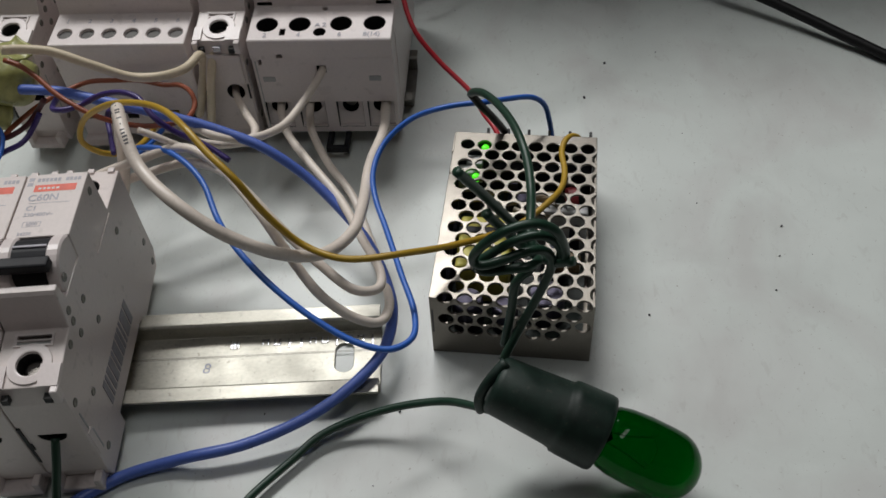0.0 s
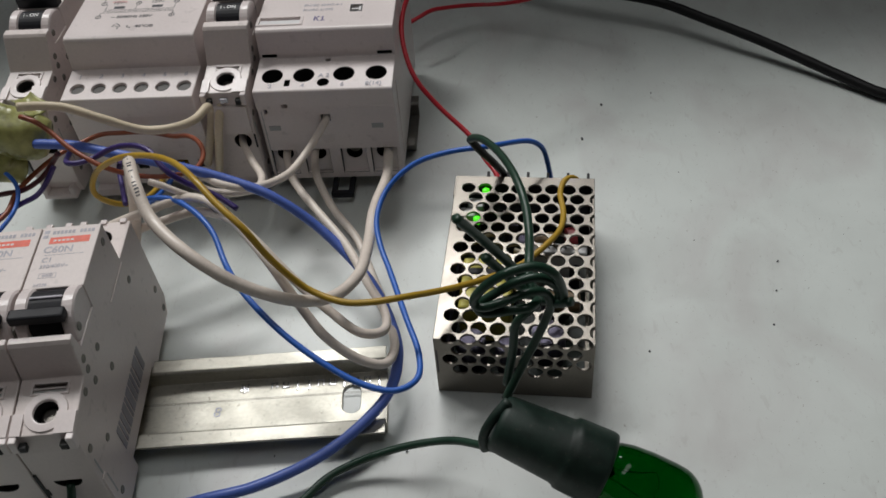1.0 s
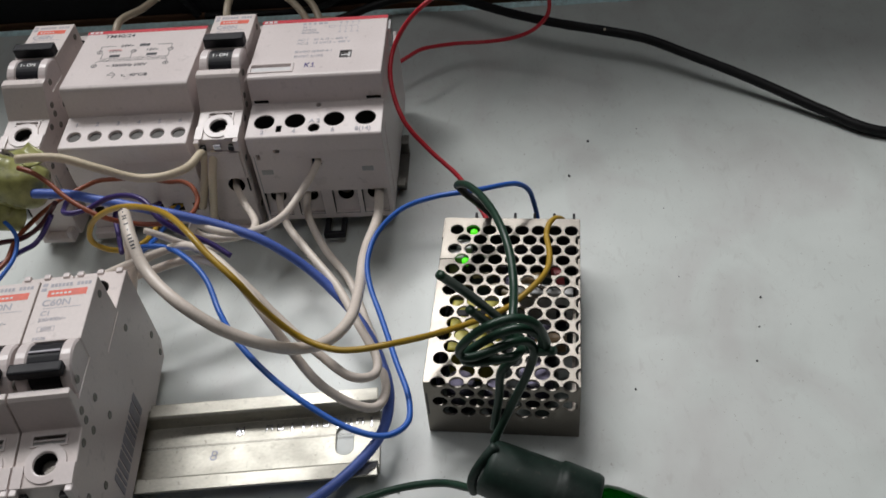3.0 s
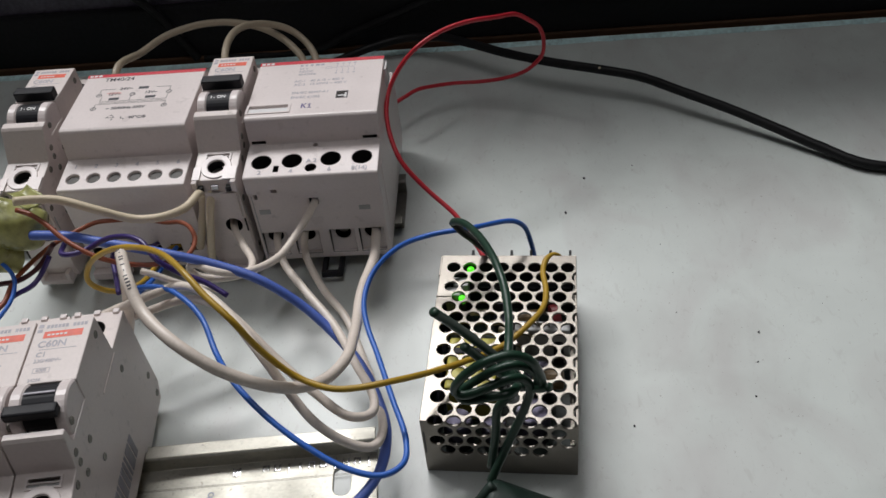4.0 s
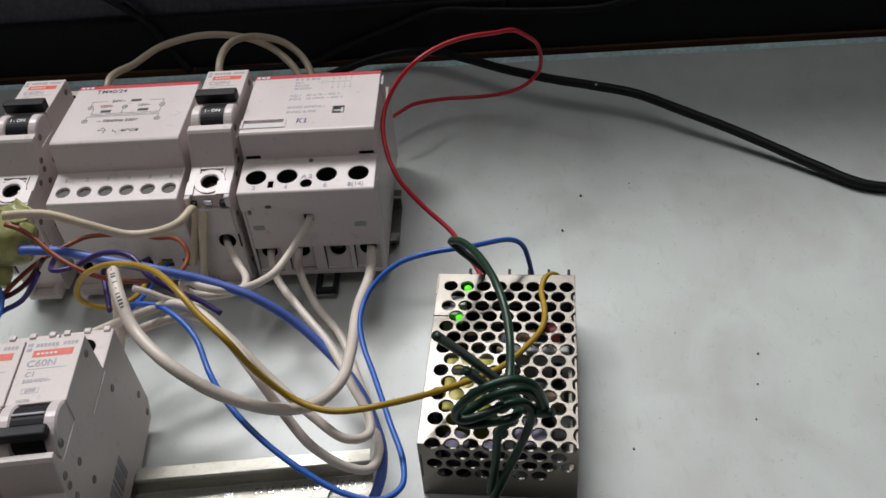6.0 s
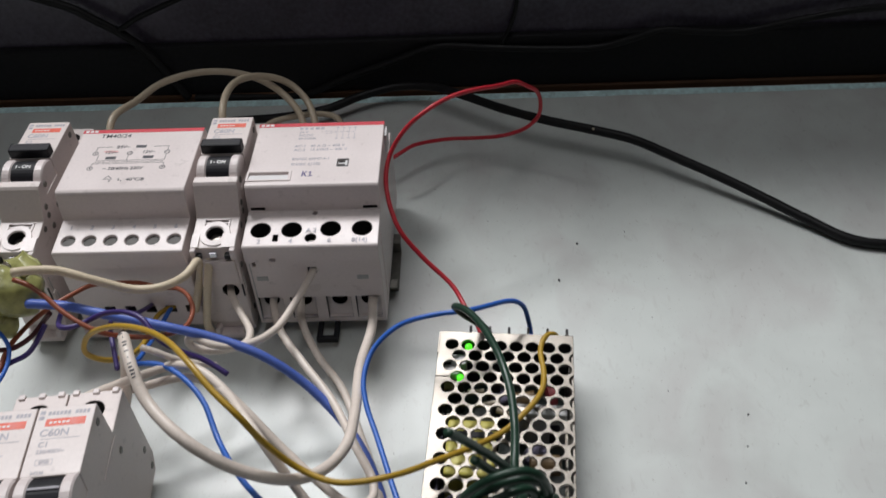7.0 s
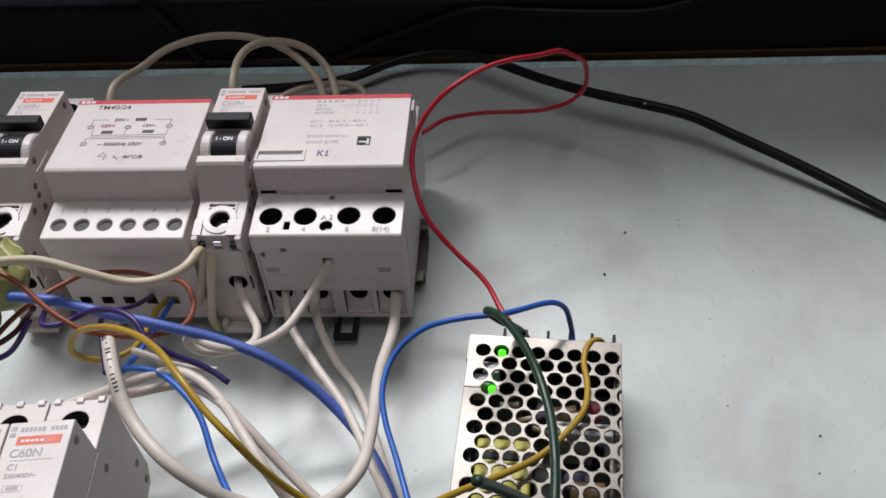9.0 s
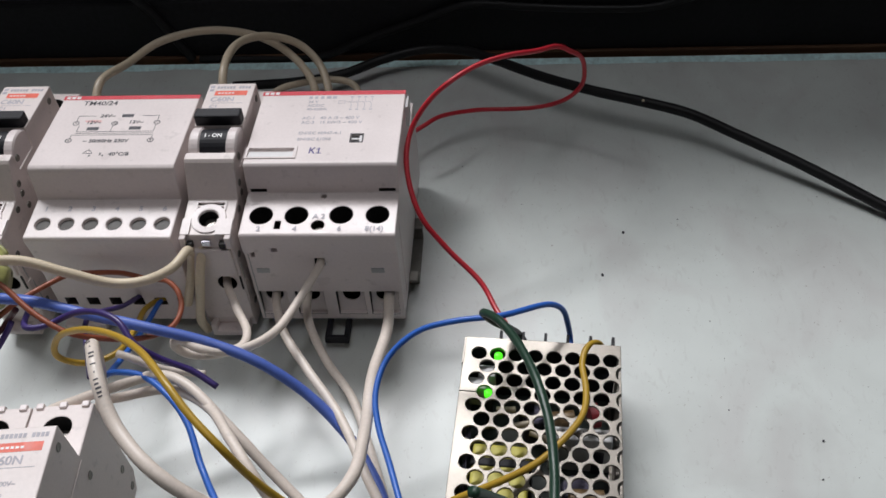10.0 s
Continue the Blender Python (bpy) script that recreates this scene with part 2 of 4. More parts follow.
def lathe(rings, centre=(0, 0, 0), axis=(0, 0, 1), sides=24, capped=True):
    """A turned body: rings of (distance along the axis, radius)."""
    bm = bmesh.new()
    turn = Vector((0, 0, 1)).rotation_difference(Vector(axis)).to_matrix()
    loops = []
    for d, r in rings:
        if r < 1e-5:
            loops.append([bm.verts.new(Vector(centre) + turn @ Vector((0, 0, d)))])
        else:
            loops.append([bm.verts.new(Vector(centre) + turn @ Vector((r * math.cos(a), r * math.sin(a), d))) for a in (2 * math.pi * k / sides for k in range(sides))])
    for a, b in zip(loops, loops[1:]):
        for k in range(sides):
            q = [a[k % len(a)], a[(k + 1) % len(a)], b[(k + 1) % len(b)], b[k % len(b)]]
            q = list(dict.fromkeys(q))
            if len(q) > 2:
                bm.faces.new(q)
    for loop in (loops[0], loops[-1]):
        if len(loop) > 2 and capped:
            bm.faces.new(loop)
    return bm


def circle(cx, cy, r, n=20):
    return [(cx + r * math.cos(2 * math.pi * k / n), cy + r * math.sin(2 * math.pi * k / n)) for k in range(n)]


def rect(cx, cy, w, h):
    return [(cx - w / 2, cy - h / 2), (cx + w / 2, cy - h / 2), (cx + w / 2, cy + h / 2), (cx - w / 2, cy + h / 2)]


def within(loop, x, y):
    inside = False
    for k in range(len(loop)):
        (ax, ay), (bx, by) = loop[k - 1], loop[k]
        if (ay > y) != (by > y) and x < ax + (y - ay) * (bx - ax) / (by - ay):
            inside = not inside
    return inside


def fill(bm, outline, holes, place):
    """Flat sheet with openings. place maps (a, b) to a point. Returns the rim of each opening as points."""
    pts, edges = [], []
    for loop in [outline] + [h[0] for h in holes]:
        s = len(pts)
        pts += [Vector(p) for p in loop]
        edges += [(s + k, s + (k + 1) % len(loop)) for k in range(len(loop))]
    vs, _, fs, _, _, _ = delaunay_2d_cdt(pts, edges, [], 1, 1e-5)
    tests = [(np.array(h[0], float), np.mean(np.array(h[0], float), axis=0)) for h in holes]
    tests = [(p, c, max(np.hypot(*(p - c).T))) for p, c in tests]
    made = [bm.verts.new(place(v.x, v.y)) for v in vs]
    for f in fs:
        q = (vs[f[0]] + vs[f[1]] + vs[f[2]]) / 3
        if not within(outline, q.x, q.y) or any(math.hypot(q.x - c[0], q.y - c[1]) < r and within(p, q.x, q.y) for p, c, r in tests):
            continue
        bm.faces.new([made[i] for i in f])


def shell(profile, u0, u1, holes=None):
    """A body of constant outline (v, z) from u0 to u1, with blind openings (outline, depth) sunk into its sides."""
    bm = bmesh.new()
    n = len(profile)
    area = sum(profile[k][0] * profile[(k + 1) % n][1] - profile[(k + 1) % n][0] * profile[k][1] for k in range(n))
    for k in range(n):
        (v0, z0), (v1, z1) = profile[k], profile[(k + 1) % n]
        ln = math.hypot(v1 - v0, z1 - z0)
        dv, dz = (v1 - v0) / ln, (z1 - z0) / ln
        nv, nz = (-dz, dv) if area > 0 else (dz, -dv)
        own = (holes or {}).get(k, [])
        place = lambda a, b, d=0.0: Vector((a, v0 + dv * b + nv * d, z0 + dz * b + nz * d))
        fill(bm, [(u0, 0), (u1, 0), (u1, ln), (u0, ln)], own, place)
        for loop, depth, *floor in own:
            if depth is None:
                continue
            top = [bm.verts.new(place(a, b)) for a, b in loop]
            low = [bm.verts.new(place(a, b, depth)) for a, b in loop]
            for i in range(len(loop)):
                j = (i + 1) % len(loop)
                # walls of deep openings take the dark material, their shade as colour
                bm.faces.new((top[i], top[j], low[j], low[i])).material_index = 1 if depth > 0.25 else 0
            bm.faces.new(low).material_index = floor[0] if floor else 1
    for u in (u0, u1):
        bm.faces.new([bm.verts.new((u, v, z)) for v, z in profile])
    bmesh.ops.remove_doubles(bm, verts=bm.verts, dist=0.0008)
    return bm


def sheet(outline, holes, place, thick):
    """A plate with through holes; place(a, b, d) maps to space, d is the depth."""
    bm = bmesh.new()
    loops = [(h, 0) for h in holes]
    fill(bm, outline, loops, lambda a, b: place(a, b, 0.0))
    fill(bm, outline, loops, lambda a, b: place(a, b, thick))
    for loop in [outline] + list(holes):
        top = [bm.verts.new(place(a, b, 0.0)) for a, b in loop]
        low = [bm.verts.new(place(a, b, thick)) for a, b in loop]
        for i in range(len(loop)):
            j = (i + 1) % len(loop)
            bm.faces.new((top[i], top[j], low[j], low[i]))
    bmesh.ops.remove_doubles(bm, verts=bm.verts, dist=0.0005)
    return bm


def writing(name, text, size, mat, parent, x, y, z, rx=0.0, rz=0.0, align="CENTER", flip=False, bold=0.02):
    """Raised print, 0.05 mm high, in the plane z of the parent, tilted by rx."""
    cu = bpy.data.curves.new("print", "FONT")
    cu.body, cu.size, cu.align_x, cu.align_y = text, size * CM, align, "CENTER"
    cu.extrude, cu.offset = 0.00003, size * bold * CM
    tmp = bpy.data.objects.new("tmp", cu)
    scene.collection.objects.link(tmp)
    me = bpy.data.meshes.new_from_object(tmp.evaluated_get(bpy.context.evaluated_depsgraph_get()))
    bpy.data.objects.remove(tmp)
    me.materials.clear()
    me.materials.append(mat)
    ob = new(name, me)
    ob.parent = parent
    ob.matrix_local = Matrix.Translation((x * CM, y * CM, z * CM)) @ Euler((radians(rx), 0, radians(rz))).to_matrix().to_4x4() @ Matrix.Diagonal((-1 if flip else 1, 1, 1, 1))
    return ob


def smooth_line(points, step=0.12):
    """Catmull-Rom through the points, evenly stepped."""
    p = [Vector(q) for q in points]
    p = [p[0] * 2 - p[1]] + p + [p[-1] * 2 - p[-2]]
    out = []
    for k in range(1, len(p) - 2):
        a, b, c, d = p[k - 1:k + 3]
        ta, tb, tc = 0.0, (b - a).length ** 0.5, 0.0
        tc = tb + max(1e-4, (c - b).length ** 0.5)
        td = tc + max(1e-4, (d - c).length ** 0.5)
        steps = max(2, int((c - b).length / step))
        for s in range(steps):
            t = tb + (tc - tb) * s / steps
            a1 = a * ((tb - t) / (tb - ta)) + b * ((t - ta) / (tb - ta))
            a2 = b * ((tc - t) / (tc - tb)) + c * ((t - tb) / (tc - tb))
            a3 = c * ((td - t) / (td - tc)) + d * ((t - tc) / (td - tc))
            b1 = a1 * ((tc - t) / (tc - ta)) + a2 * ((t - ta) / (tc - ta))
            b2 = a2 * ((td - t) / (td - tb)) + a3 * ((t - tb) / (td - tb))
            out.append(b1 * ((tc - t) / (tc - tb)) + b2 * ((t - tb) / (tc - tb)))
    out.append(p[-2])
    for _ in range(3):
        out = [out[0]] + [(out[k - 1] + out[k] * 2 + out[k + 1]) / 4 for k in range(1, len(out) - 1)] + [out[-1]]
    return out


def tube(points, radius, sides=12, step=0.12):
    line = smooth_line(points, step)
    bm = bmesh.new()
    side = None
    rings = []
    for k, p in enumerate(line):
        way = (line[min(k + 1, len(line) - 1)] - line[max(k - 1, 0)]).normalized()
        if side is None:
            side = way.orthogonal().normalized()
        side = (side - way * side.dot(way)).normalized()
        up = way.cross(side)
        r = radius * (1 + 0.02 * math.sin(k * 0.7) * math.sin(k * 0.23))
        rings.append([bm.verts.new(p + (side * math.cos(a) + up * math.sin(a)) * r) for a in (2 * math.pi * i / sides for i in range(sides))])
    for a, b in zip(rings, rings[1:]):
        for i in range(sides):
            bm.faces.new((a[i], a[(i + 1) % sides], b[(i + 1) % sides], b[i]))
    bm.faces.new(rings[0])
    bm.faces.new(rings[-1])
    return bm


def wire(points, radius, mat, label, name="wire", group="bench wires"):
    ob = part(name, tube(points, radius), mat, smooth=True)
    return tagged(ob, label, "wire", group)

# ---- the room and the bench ----
# unseen shell, added to close the place and bounce the lamps' light
def room():
    t = 0.05
    for name, b in (("wall_north", (-2.6, 2.6, 2.4, 2.4 + t, -0.75, 1.8)), ("wall_south", (-2.6, 2.6, -2.4 - t, -2.4, -0.75, 1.8)),
                    ("wall_west", (-2.6 - t, -2.6, -2.4, 2.4, -0.75, 1.8)), ("wall_east", (2.6, 2.6 + t, -2.4, 2.4, -0.75, 1.8)),
                    ("floor", (-2.6, 2.6, -2.4, 2.4, -0.75 - t, -0.75)), ("ceiling", (-2.6, 2.6, -2.4, 2.4, 1.8, 1.8 + t))):
        tagged(part(name, box(*[c * 100 for c in b]), WALL_PAINT), "plain grey unseen room surface, added to bounce light", name.split("_")[0], kind="structure")


room()
BENCH = pose(-0.03, 0.2770, 0, rz=4.35)   # on the bench's far edge
bench = thing("workbench", BENCH, "white laminate workbench top with stains and worn edge", "bench")
# unseen near side ends short, to cut light bounced onto front faces
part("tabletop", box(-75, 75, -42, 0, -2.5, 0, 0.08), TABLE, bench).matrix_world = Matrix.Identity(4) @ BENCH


def far_edge():
    bm = bmesh.new()
    random.seed(4)
    n = 220
    rows = []
    for k in range(n + 1):
        x = -75 + 150 * k / n
        a = 0.12 * noise.noise(Vector((x * 0.35, 1.7, 0))) + 0.07 * noise.noise(Vector((x * 1.7, 5.1, 0)))
        a += 0.10 * max(0, noise.noise(Vector((x * 0.9, 9.3, 0)))) + 0.05 * noise.noise(Vector((x * 5.0, 2.2, 0)))
        rows.append([bm.verts.new((x, -0.22 + a, 0.004)), bm.verts.new((x, -0.20 + a, 0.03)), bm.verts.new((x, 0.17, 0.12)), bm.verts.new((x, 0.17, -2.0))])
    for a, b in zip(rows, rows[1:]):
        for i in range(3):
            bm.faces.new((a[i], b[i], b[i + 1], a[i + 1]))
    return bm


part("painted_edge", far_edge(), PAINT_BLUE, bench, "flaking pale blue paint along the edge")

panel = thing("dark_panel", BENCH, "tall black glossy panel standing behind the bench", "panel")
part("lower_frame", box(-75, 75, 0.75, 2.2, -6, 3.4, 0.15), MATT_BLACK, panel, "matt black frame")
part("screen", box(-75, 75, 1.2, 2.0, 3.4, 22.8), GLOSS_BLACK, panel, "glossy black sheet")
part("base_strip", box(-75, 75, 0.48, 0.70, -2.0, 0.30, 0.03), WOOD_EDGE, panel, "thin brown strip")


def panel_line(points, radius, label):
    return tagged(part("cable", tube(points, radius), BLACK_PVC, smooth=True), label, "cable", "cables at the dark panel")


# mains cable's reflection in the glossy panel, built as a solid tube
panel_line([(40, 31.6, 5.6), (28, 30.6, 4.9), (20.56, 30.0, 4.52), (16.89, 29.71, 3.92), (14.41, 29.53, 3.4), (12.06, 29.35, 3.5), (10.14, 29.2, 3.66), (8.48, 29.07, 3.15), (6.87, 28.95, 2.73), (3.9, 28.73, 2.71), (.8, 28.49, 2.89), (-2.07, 28.27, 3.04), (-4.95, 28.05, 2.04), (-7.8, 27.84, 1.0), (-9.5, 27.7, .25), (-16, 27.2, .2)], .20, "black tube imitating the mains cable's reflection in the dark panel")
panel_line([(2.31, 28.95, 16.0), (2.31, 28.91, 6.08), (2.26, 28.9, 5.12), (2.0, 28.88, 4.08), (1.5, 28.70, 2.97)], .12, "thin black cable dropping down the dark panel")
panel_line([(-25, 26.6, 7.4), (-21.31, 26.91, 5.94), (-20.58, 26.96, 5.41), (-19.1, 27.08, 4.33), (-17.92, 27.17, 3.04), (-17.07, 27.23, 1.43), (-16.4, 27.2, .2)], .24, "black cable slanting down the dark panel to the bench")
panel_line([(-19.3, 27.02, 4.6), (-18.09, 27.12, 5.3), (-16.77, 27.22, 5.87), (-13, 27.5, 7.4)], .15, "thin black cable crossing the dark panel")


def crumbs():
    bm = bmesh.new()
    random.seed(11)
    spots = [(5.56, 15.96, .075), (4.72, 13.51, .085), (7.08, 2.06, .06), (11.93, 6.56, .06), (11.69, 5.09, .05), (11.39, 3.49, .05), (-.76, -2.43, .06), (-5.02, -2.89, .05), (7.79, 16.9, .05)]
    spots += [(random.uniform(-4, 24), random.uniform(-7, 26), random.uniform(.012, .032)) for _ in range(55)]
    for x, y, r in spots:
        m = Matrix.Translation((x, y, r * 0.4)) @ Euler((random.random(), random.random(), random.random() * 6)).to_matrix().to_4x4() @ Matrix.Diagonal((r, r * random.uniform(.5, 1), r * .5, 1))
        bmesh.ops.create_icosphere(bm, subdivisions=1, radius=1.0, matrix=m)
    return bm


tagged(part("crumbs", crumbs(), INK), "small dark crumbs scattered on the bench top", "crumbs", kind="stuff")

# ---- rails ----
REAR = pose(-0.0794, 0.0966, 0.0015, rz=4.24)
FRONT = pose(-0.0166, -0.005, 0, rz=8.2)
CROOKED = pose(-0.0172, -0.0068, 0, rz=9.6)   # the front breakers sit slightly askew on their rail


def rail(length, slots):
    """Top-hat mounting rail 35 mm wide and 7.5 mm high, from x = -length to 0."""
    outline = [(-1.75, .75), (-1.75, .65), (-1.38, .65), (-1.28, .55), (-1.28, .05), (-1.23, 0), (1.23, 0), (1.28, .05), (1.28, .55), (1.38, .65), (1.75, .65), (1.75, .75),
               (1.25, .75), (1.17, .68), (1.17, .1), (-1.17, .1), (-1.17, .68), (-1.25, .75)]
    bm = shell(outline, -length, 0, {5: [([(a, b + 1.23) for a, b in q], None) for q in slots], 14: [([(a, 1.17 - b) for a, b in q], None) for q in slots]})
    for q in slots:
        top, low = [bm.verts.new((a, b, .1)) for a, b in q], [bm.verts.new((a, b, 0)) for a, b in q]
        for k in range(len(q)):
            bm.faces.new((top[k - 1], top[k], low[k], low[k - 1]))
    bmesh.ops.remove_doubles(bm, verts=bm.verts, dist=0.0008)
    return bm


def slot_outline(u, v, r, half):
    return [(u + r * math.cos(t), v + (half if math.sin(t) > 0 else -half) + r * math.sin(t)) for t in [math.pi * 2 * (k + .5) / 24 for k in range(24)]]


front_rail = thing("mounting_rail", FRONT, "galvanised steel mounting rail lying on the bench", "rail", "mounting rails")
part("rail_body", rail(15.0, [slot_outline(-1.22, .10, .31, .28)]), ZINC, front_rail, bevel=0.02)
# stamped maker's mark: plain raised strokes, relief light and shade painted bright and dark
def stamped(u, strokes):
    bright, dark = bmesh.new(), bmesh.new()
    for a, b, c, d in strokes:
        box(u + a, u + b, c, d, .098, .118, .006, bright)
        # dark offset copy, painted as the shade beside each stroke
        box(u + a - .022, u + b - .008, c - .022, d - .012, .098, .106, 0, dark)
    mark = part("stamped_mark", bright, CLAMP, front_rail, "worn stamped strokes, painted bright as if catching light")
    part("relief_shade", dark, DARK_ZINC, mark)


for k, tall in enumerate((.40, .26, .34, .38, .26, .26, .38, .38, .26, .24)):
    low = .98 - tall
    strokes = [(-.11, -.07, low, .98), (.07, .11, low, .98)] if tall < .37 else [(-.02, .03, low, .98)]
    if tall < .37:
        strokes.append((-.11, .11, .93, .975) if k % 2 else (-.11, .11, low, low + .045))
    stamped(-.30 - k * .40, strokes)
stamped(-4.9, [(-.16, -.11, .66, .98), (-.05, .0, .62, .94), (.06, .11, .66, .98), (-.16, .11, .78, .82)])
for v in (.31, .36):
    part("groove", box(-15, 0, v, v + .018, .1, .1025), DARK_ZINC, front_rail)
writing("pen_mark", "8", .56, INK_PEN, front_rail, -5.75, -.12, .104, rz=-8, bold=-.012)
rear_rail = thing("mounting_rail", pose(-0.0794, 0.0981, 0, rz=4.24) @ pose(0.0572, 0.0355, 0), "steel mounting rail carrying the devices", "rail", "mounting rails")
part("rail_body", rail(22.0, ()), DULL, rear_rail, bevel=0.02)


# ---- circuit breakers ----
def breaker(name, m, on, label):
    th = thing(name, m, label, "circuit breaker", "circuit breakers")
    w = 1.80
    prof = [(-1.75, .3), (-3.55, .3), (-3.7, .9), (-3.66, 4.35), (-3.55, 5.02), (-2.08, 5.3), (-1.95, 6.5), (-1.86, 6.6), (-1.52, 6.62), (-1.42, 5.9), (.22, 5.9), (.3, 6.72), (2.85, 6.72), (2.95, 5.05),
            (4.75, 5.0), (4.8, 3.2), (4.9, 1.1), (4.55, .5), (2.0, .42), (1.8, .86), (-1.75, .86)]
    back, win = (-2.08, 1.22) if on else (-1.85, 1.40)
    if not on:
        prof[5:10] = [(back, 5.3), (-1.64, 6.45), (-1.56, 6.55), (-1.38, 6.57), (-1.28, 5.9)]
    if on:
        prof[5:10] = [(-2.08, 5.3), (-1.50, 6.5), (-1.41, 6.6), (-1.1, 6.62), (-1.0, 5.9)]
    axle, reach = (-.30, .70) if on else (-.25, .74)
    holes = {2: [(circle(1.2, 1.85, .34) if on else [(.86 + .40 * math.cos(t), 1.98 + .34 * math.sin(t)) for t in [-math.pi * k / 12 for k in range(13)]], .9)], 4: [(circle(.9, .66, .34), .7), (rect(.9, win, .98, .32), .2)], 13: [(circle(.9, .98, .42), .7)]}
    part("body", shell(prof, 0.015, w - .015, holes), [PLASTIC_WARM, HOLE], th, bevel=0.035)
    part("foot", box(.2, 1.6, -4.05, -3.5, .22, .46, .05), PLASTIC, th)
    for u in (.2, 1.38):
        part("foot_lug", box(u, u + .22, -4.05, -3.62, .44, .82, .05), PLASTIC, th)
    # dark slabs paint the shade of the clip slot down the front corner
    for v0, v1, d in ((1.5, 2.2, .09), (2.2, 2.5, .17), (2.5, 3.3, .11)):
        part("clip_slot_shade", box(.016, d, -3.715, -3.6, v0, v1), HOLE, th)
    part("side_clip", box(w - .02, w + .02, -3.62, -3.36, 1.6, 2.7, .015), PLASTIC_WARM, th)
    for y, z0, z1 in ((-3.33, 1.5, 2.5), (-3.48, 2.75, 3.5)):
        part("side_groove", box(w - .02, w + .004, y, y + .05, z0, z1), DULL_PLASTIC, th)
    # ring round the screw, slotted vent behind it
    ang = math.atan2(.28, back + 3.55)
    c = Vector((.9, -3.55 + .68 * math.cos(ang), 5.02 + .68 * math.sin(ang)))
    ax = Vector((0, -math.sin(ang), math.cos(ang)))
    part("collar", lathe([(-.04, .36), (.045, .36), (.055, .40), (.05, .60), (-.04, .63), (-.04, .36)], c, ax, 36, capped=False), PLASTIC, th, smooth=False)

    def ledge(a, s, d):
        return Vector((a, -3.55 + s * math.cos(ang), 5.02 + s * math.sin(ang))) + ax * (.04 - d)
    part("window_frame", sheet(rect(.9, win, 1.08, .40), [rect(.9, win + .07, .94, .12), rect(.9, win - .09, .94, .10)], ledge, .09), PLASTIC, th)
    part("window_bottom", sheet(rect(.9, win - .09, .96, .11), [], lambda a, s, d: ledge(a, s, d + .06), .02), DULL_PLASTIC, th)
    for u, wide in ((.17, .30), (1.50, .54)):
        part("pillar", sheet(rect(u, .32, wide, .66), [], lambda a, s, d: ledge(a, s, d - .03), .12), PLASTIC, th)
    part("screw", lathe([(-.46, 0), (-.46, .27), (-.34, .27), (-.31, .2), (-.31, 0)], c, ax), SCREW, th)
    part("screw", lathe([(-.62, 0), (-.62, .27), (-.5, .27), (-.48, 0)], Vector((.9, 3.92, 5.02)), (0, 0, 1)), SCREW, th)
    # dark slabs painted as the shade in two notches under the collar
    for u in (.22, 1.36):
        part("recess_shade", box(u, u + .2, -3.79, -3.6, 4.6, 4.82), HOLE, th)
    if on:
        part("front_cover", box(.10, 1.70, -3.79, -3.64, 3.18, 4.50, .04), PLASTIC_WARM, th)
        # dark slabs painted as the shade in the slots beside the cover
        for u in (.04, 1.70):
            part("side_slot_shade", box(u, u + .06, -3.72, -3.62, 2.45, 3.1), HOLE, th)
        part("clamp_plate", box(.74, 1.04, -3.72, -3.6, 4.64, 4.84, .02), CLAMP, th, "bright metal clamp")
    for dx in (-.3, .3):
        part("clip", box(.9 + dx * 2.6 - .11, .9 + dx * 2.6 + .11, -3.78, -3.5, 4.55, 5.06, .04), PLASTIC, th)
    for u in () if on else (.12, .8, 1.45):
        part("tab", box(u, u + .22, 4.62, 4.82, 4.9, 5.08, .03), PLASTIC, th)
    # handle drum between two cheeks
    part("drum", lathe([(.42, 0), (.42, reach), (1.38, reach), (1.38, 0)], (0, axle, 6.14), (1, 0, 0), 32), BLACK_PLASTIC, th, "black handle drum")
    for u in (.05, 1.37):
        part("cheek", lathe([(u, 0), (u, reach + .06), (u + .05, reach + .12), (u + .33, reach + .12), (u + .38, reach + .06), (u + .38, 0)], (0, axle, 6.07), (1, 0, 0), 32), PLASTIC, th)
    if on:
        part("lever", box(.06, 1.74, .30, .80, 6.66, 7.14, .07), BLACK_PLASTIC, th, "black lever pushed up to on")
        writing("lettering", "I - ON", .23, LABEL_WHITE, th, .9, -.42, 6.843, rx=10)
    else:
        part("lever", box(.04, 1.60, -1.10, -.72, 6.72, 7.04, .06), BLACK_PLASTIC, th, "black lever pulled down to off")
        # pale grey puts the highlight along the dark rib into colour
        part("drum_rib", box(.43, 1.37, -.28, -.20, 6.86, 6.93, .02), INK_FAINT, th)
    # printed face
    z = 6.721
    for k in range(2):
        part("print_mark", box(.1, .26, 2.36 + k * .2, 2.50 + k * .2, z, z + .004), INK_FAINT, th)
    for k in range(11):
        if k != 6:
            part("print_mark", box(.36 + k * .118, .45 + k * .118, 2.52, 2.66, z, z + .004), INK_FAINT, th)
    for k in range(5):
        part("logo_mark", box(.46 + k * .13, .55 + k * .13, 2.20, 2.27, z + .003, z + .007), LABEL_WHITE, th)
    part("colour_band", box(.34, 1.56, 2.1, 2.38, z, z + .004), ORANGE_BAND, th, "orange-red printed band")
    writing("lettering", "C60N", .36, INK_FAINT, th, .70, 1.84, z + .004)
    part("print_line", box(.34, 1.5, 1.62, 1.64, z, z + .004), INK_FAINT, th)
    writing("lettering", "C1", .26, INK_FAINT, th, .46, 1.42, z + .004)
    writing("lettering", "230/400V~", .19, INK_FAINT, th, .72, 1.16, z + .004)
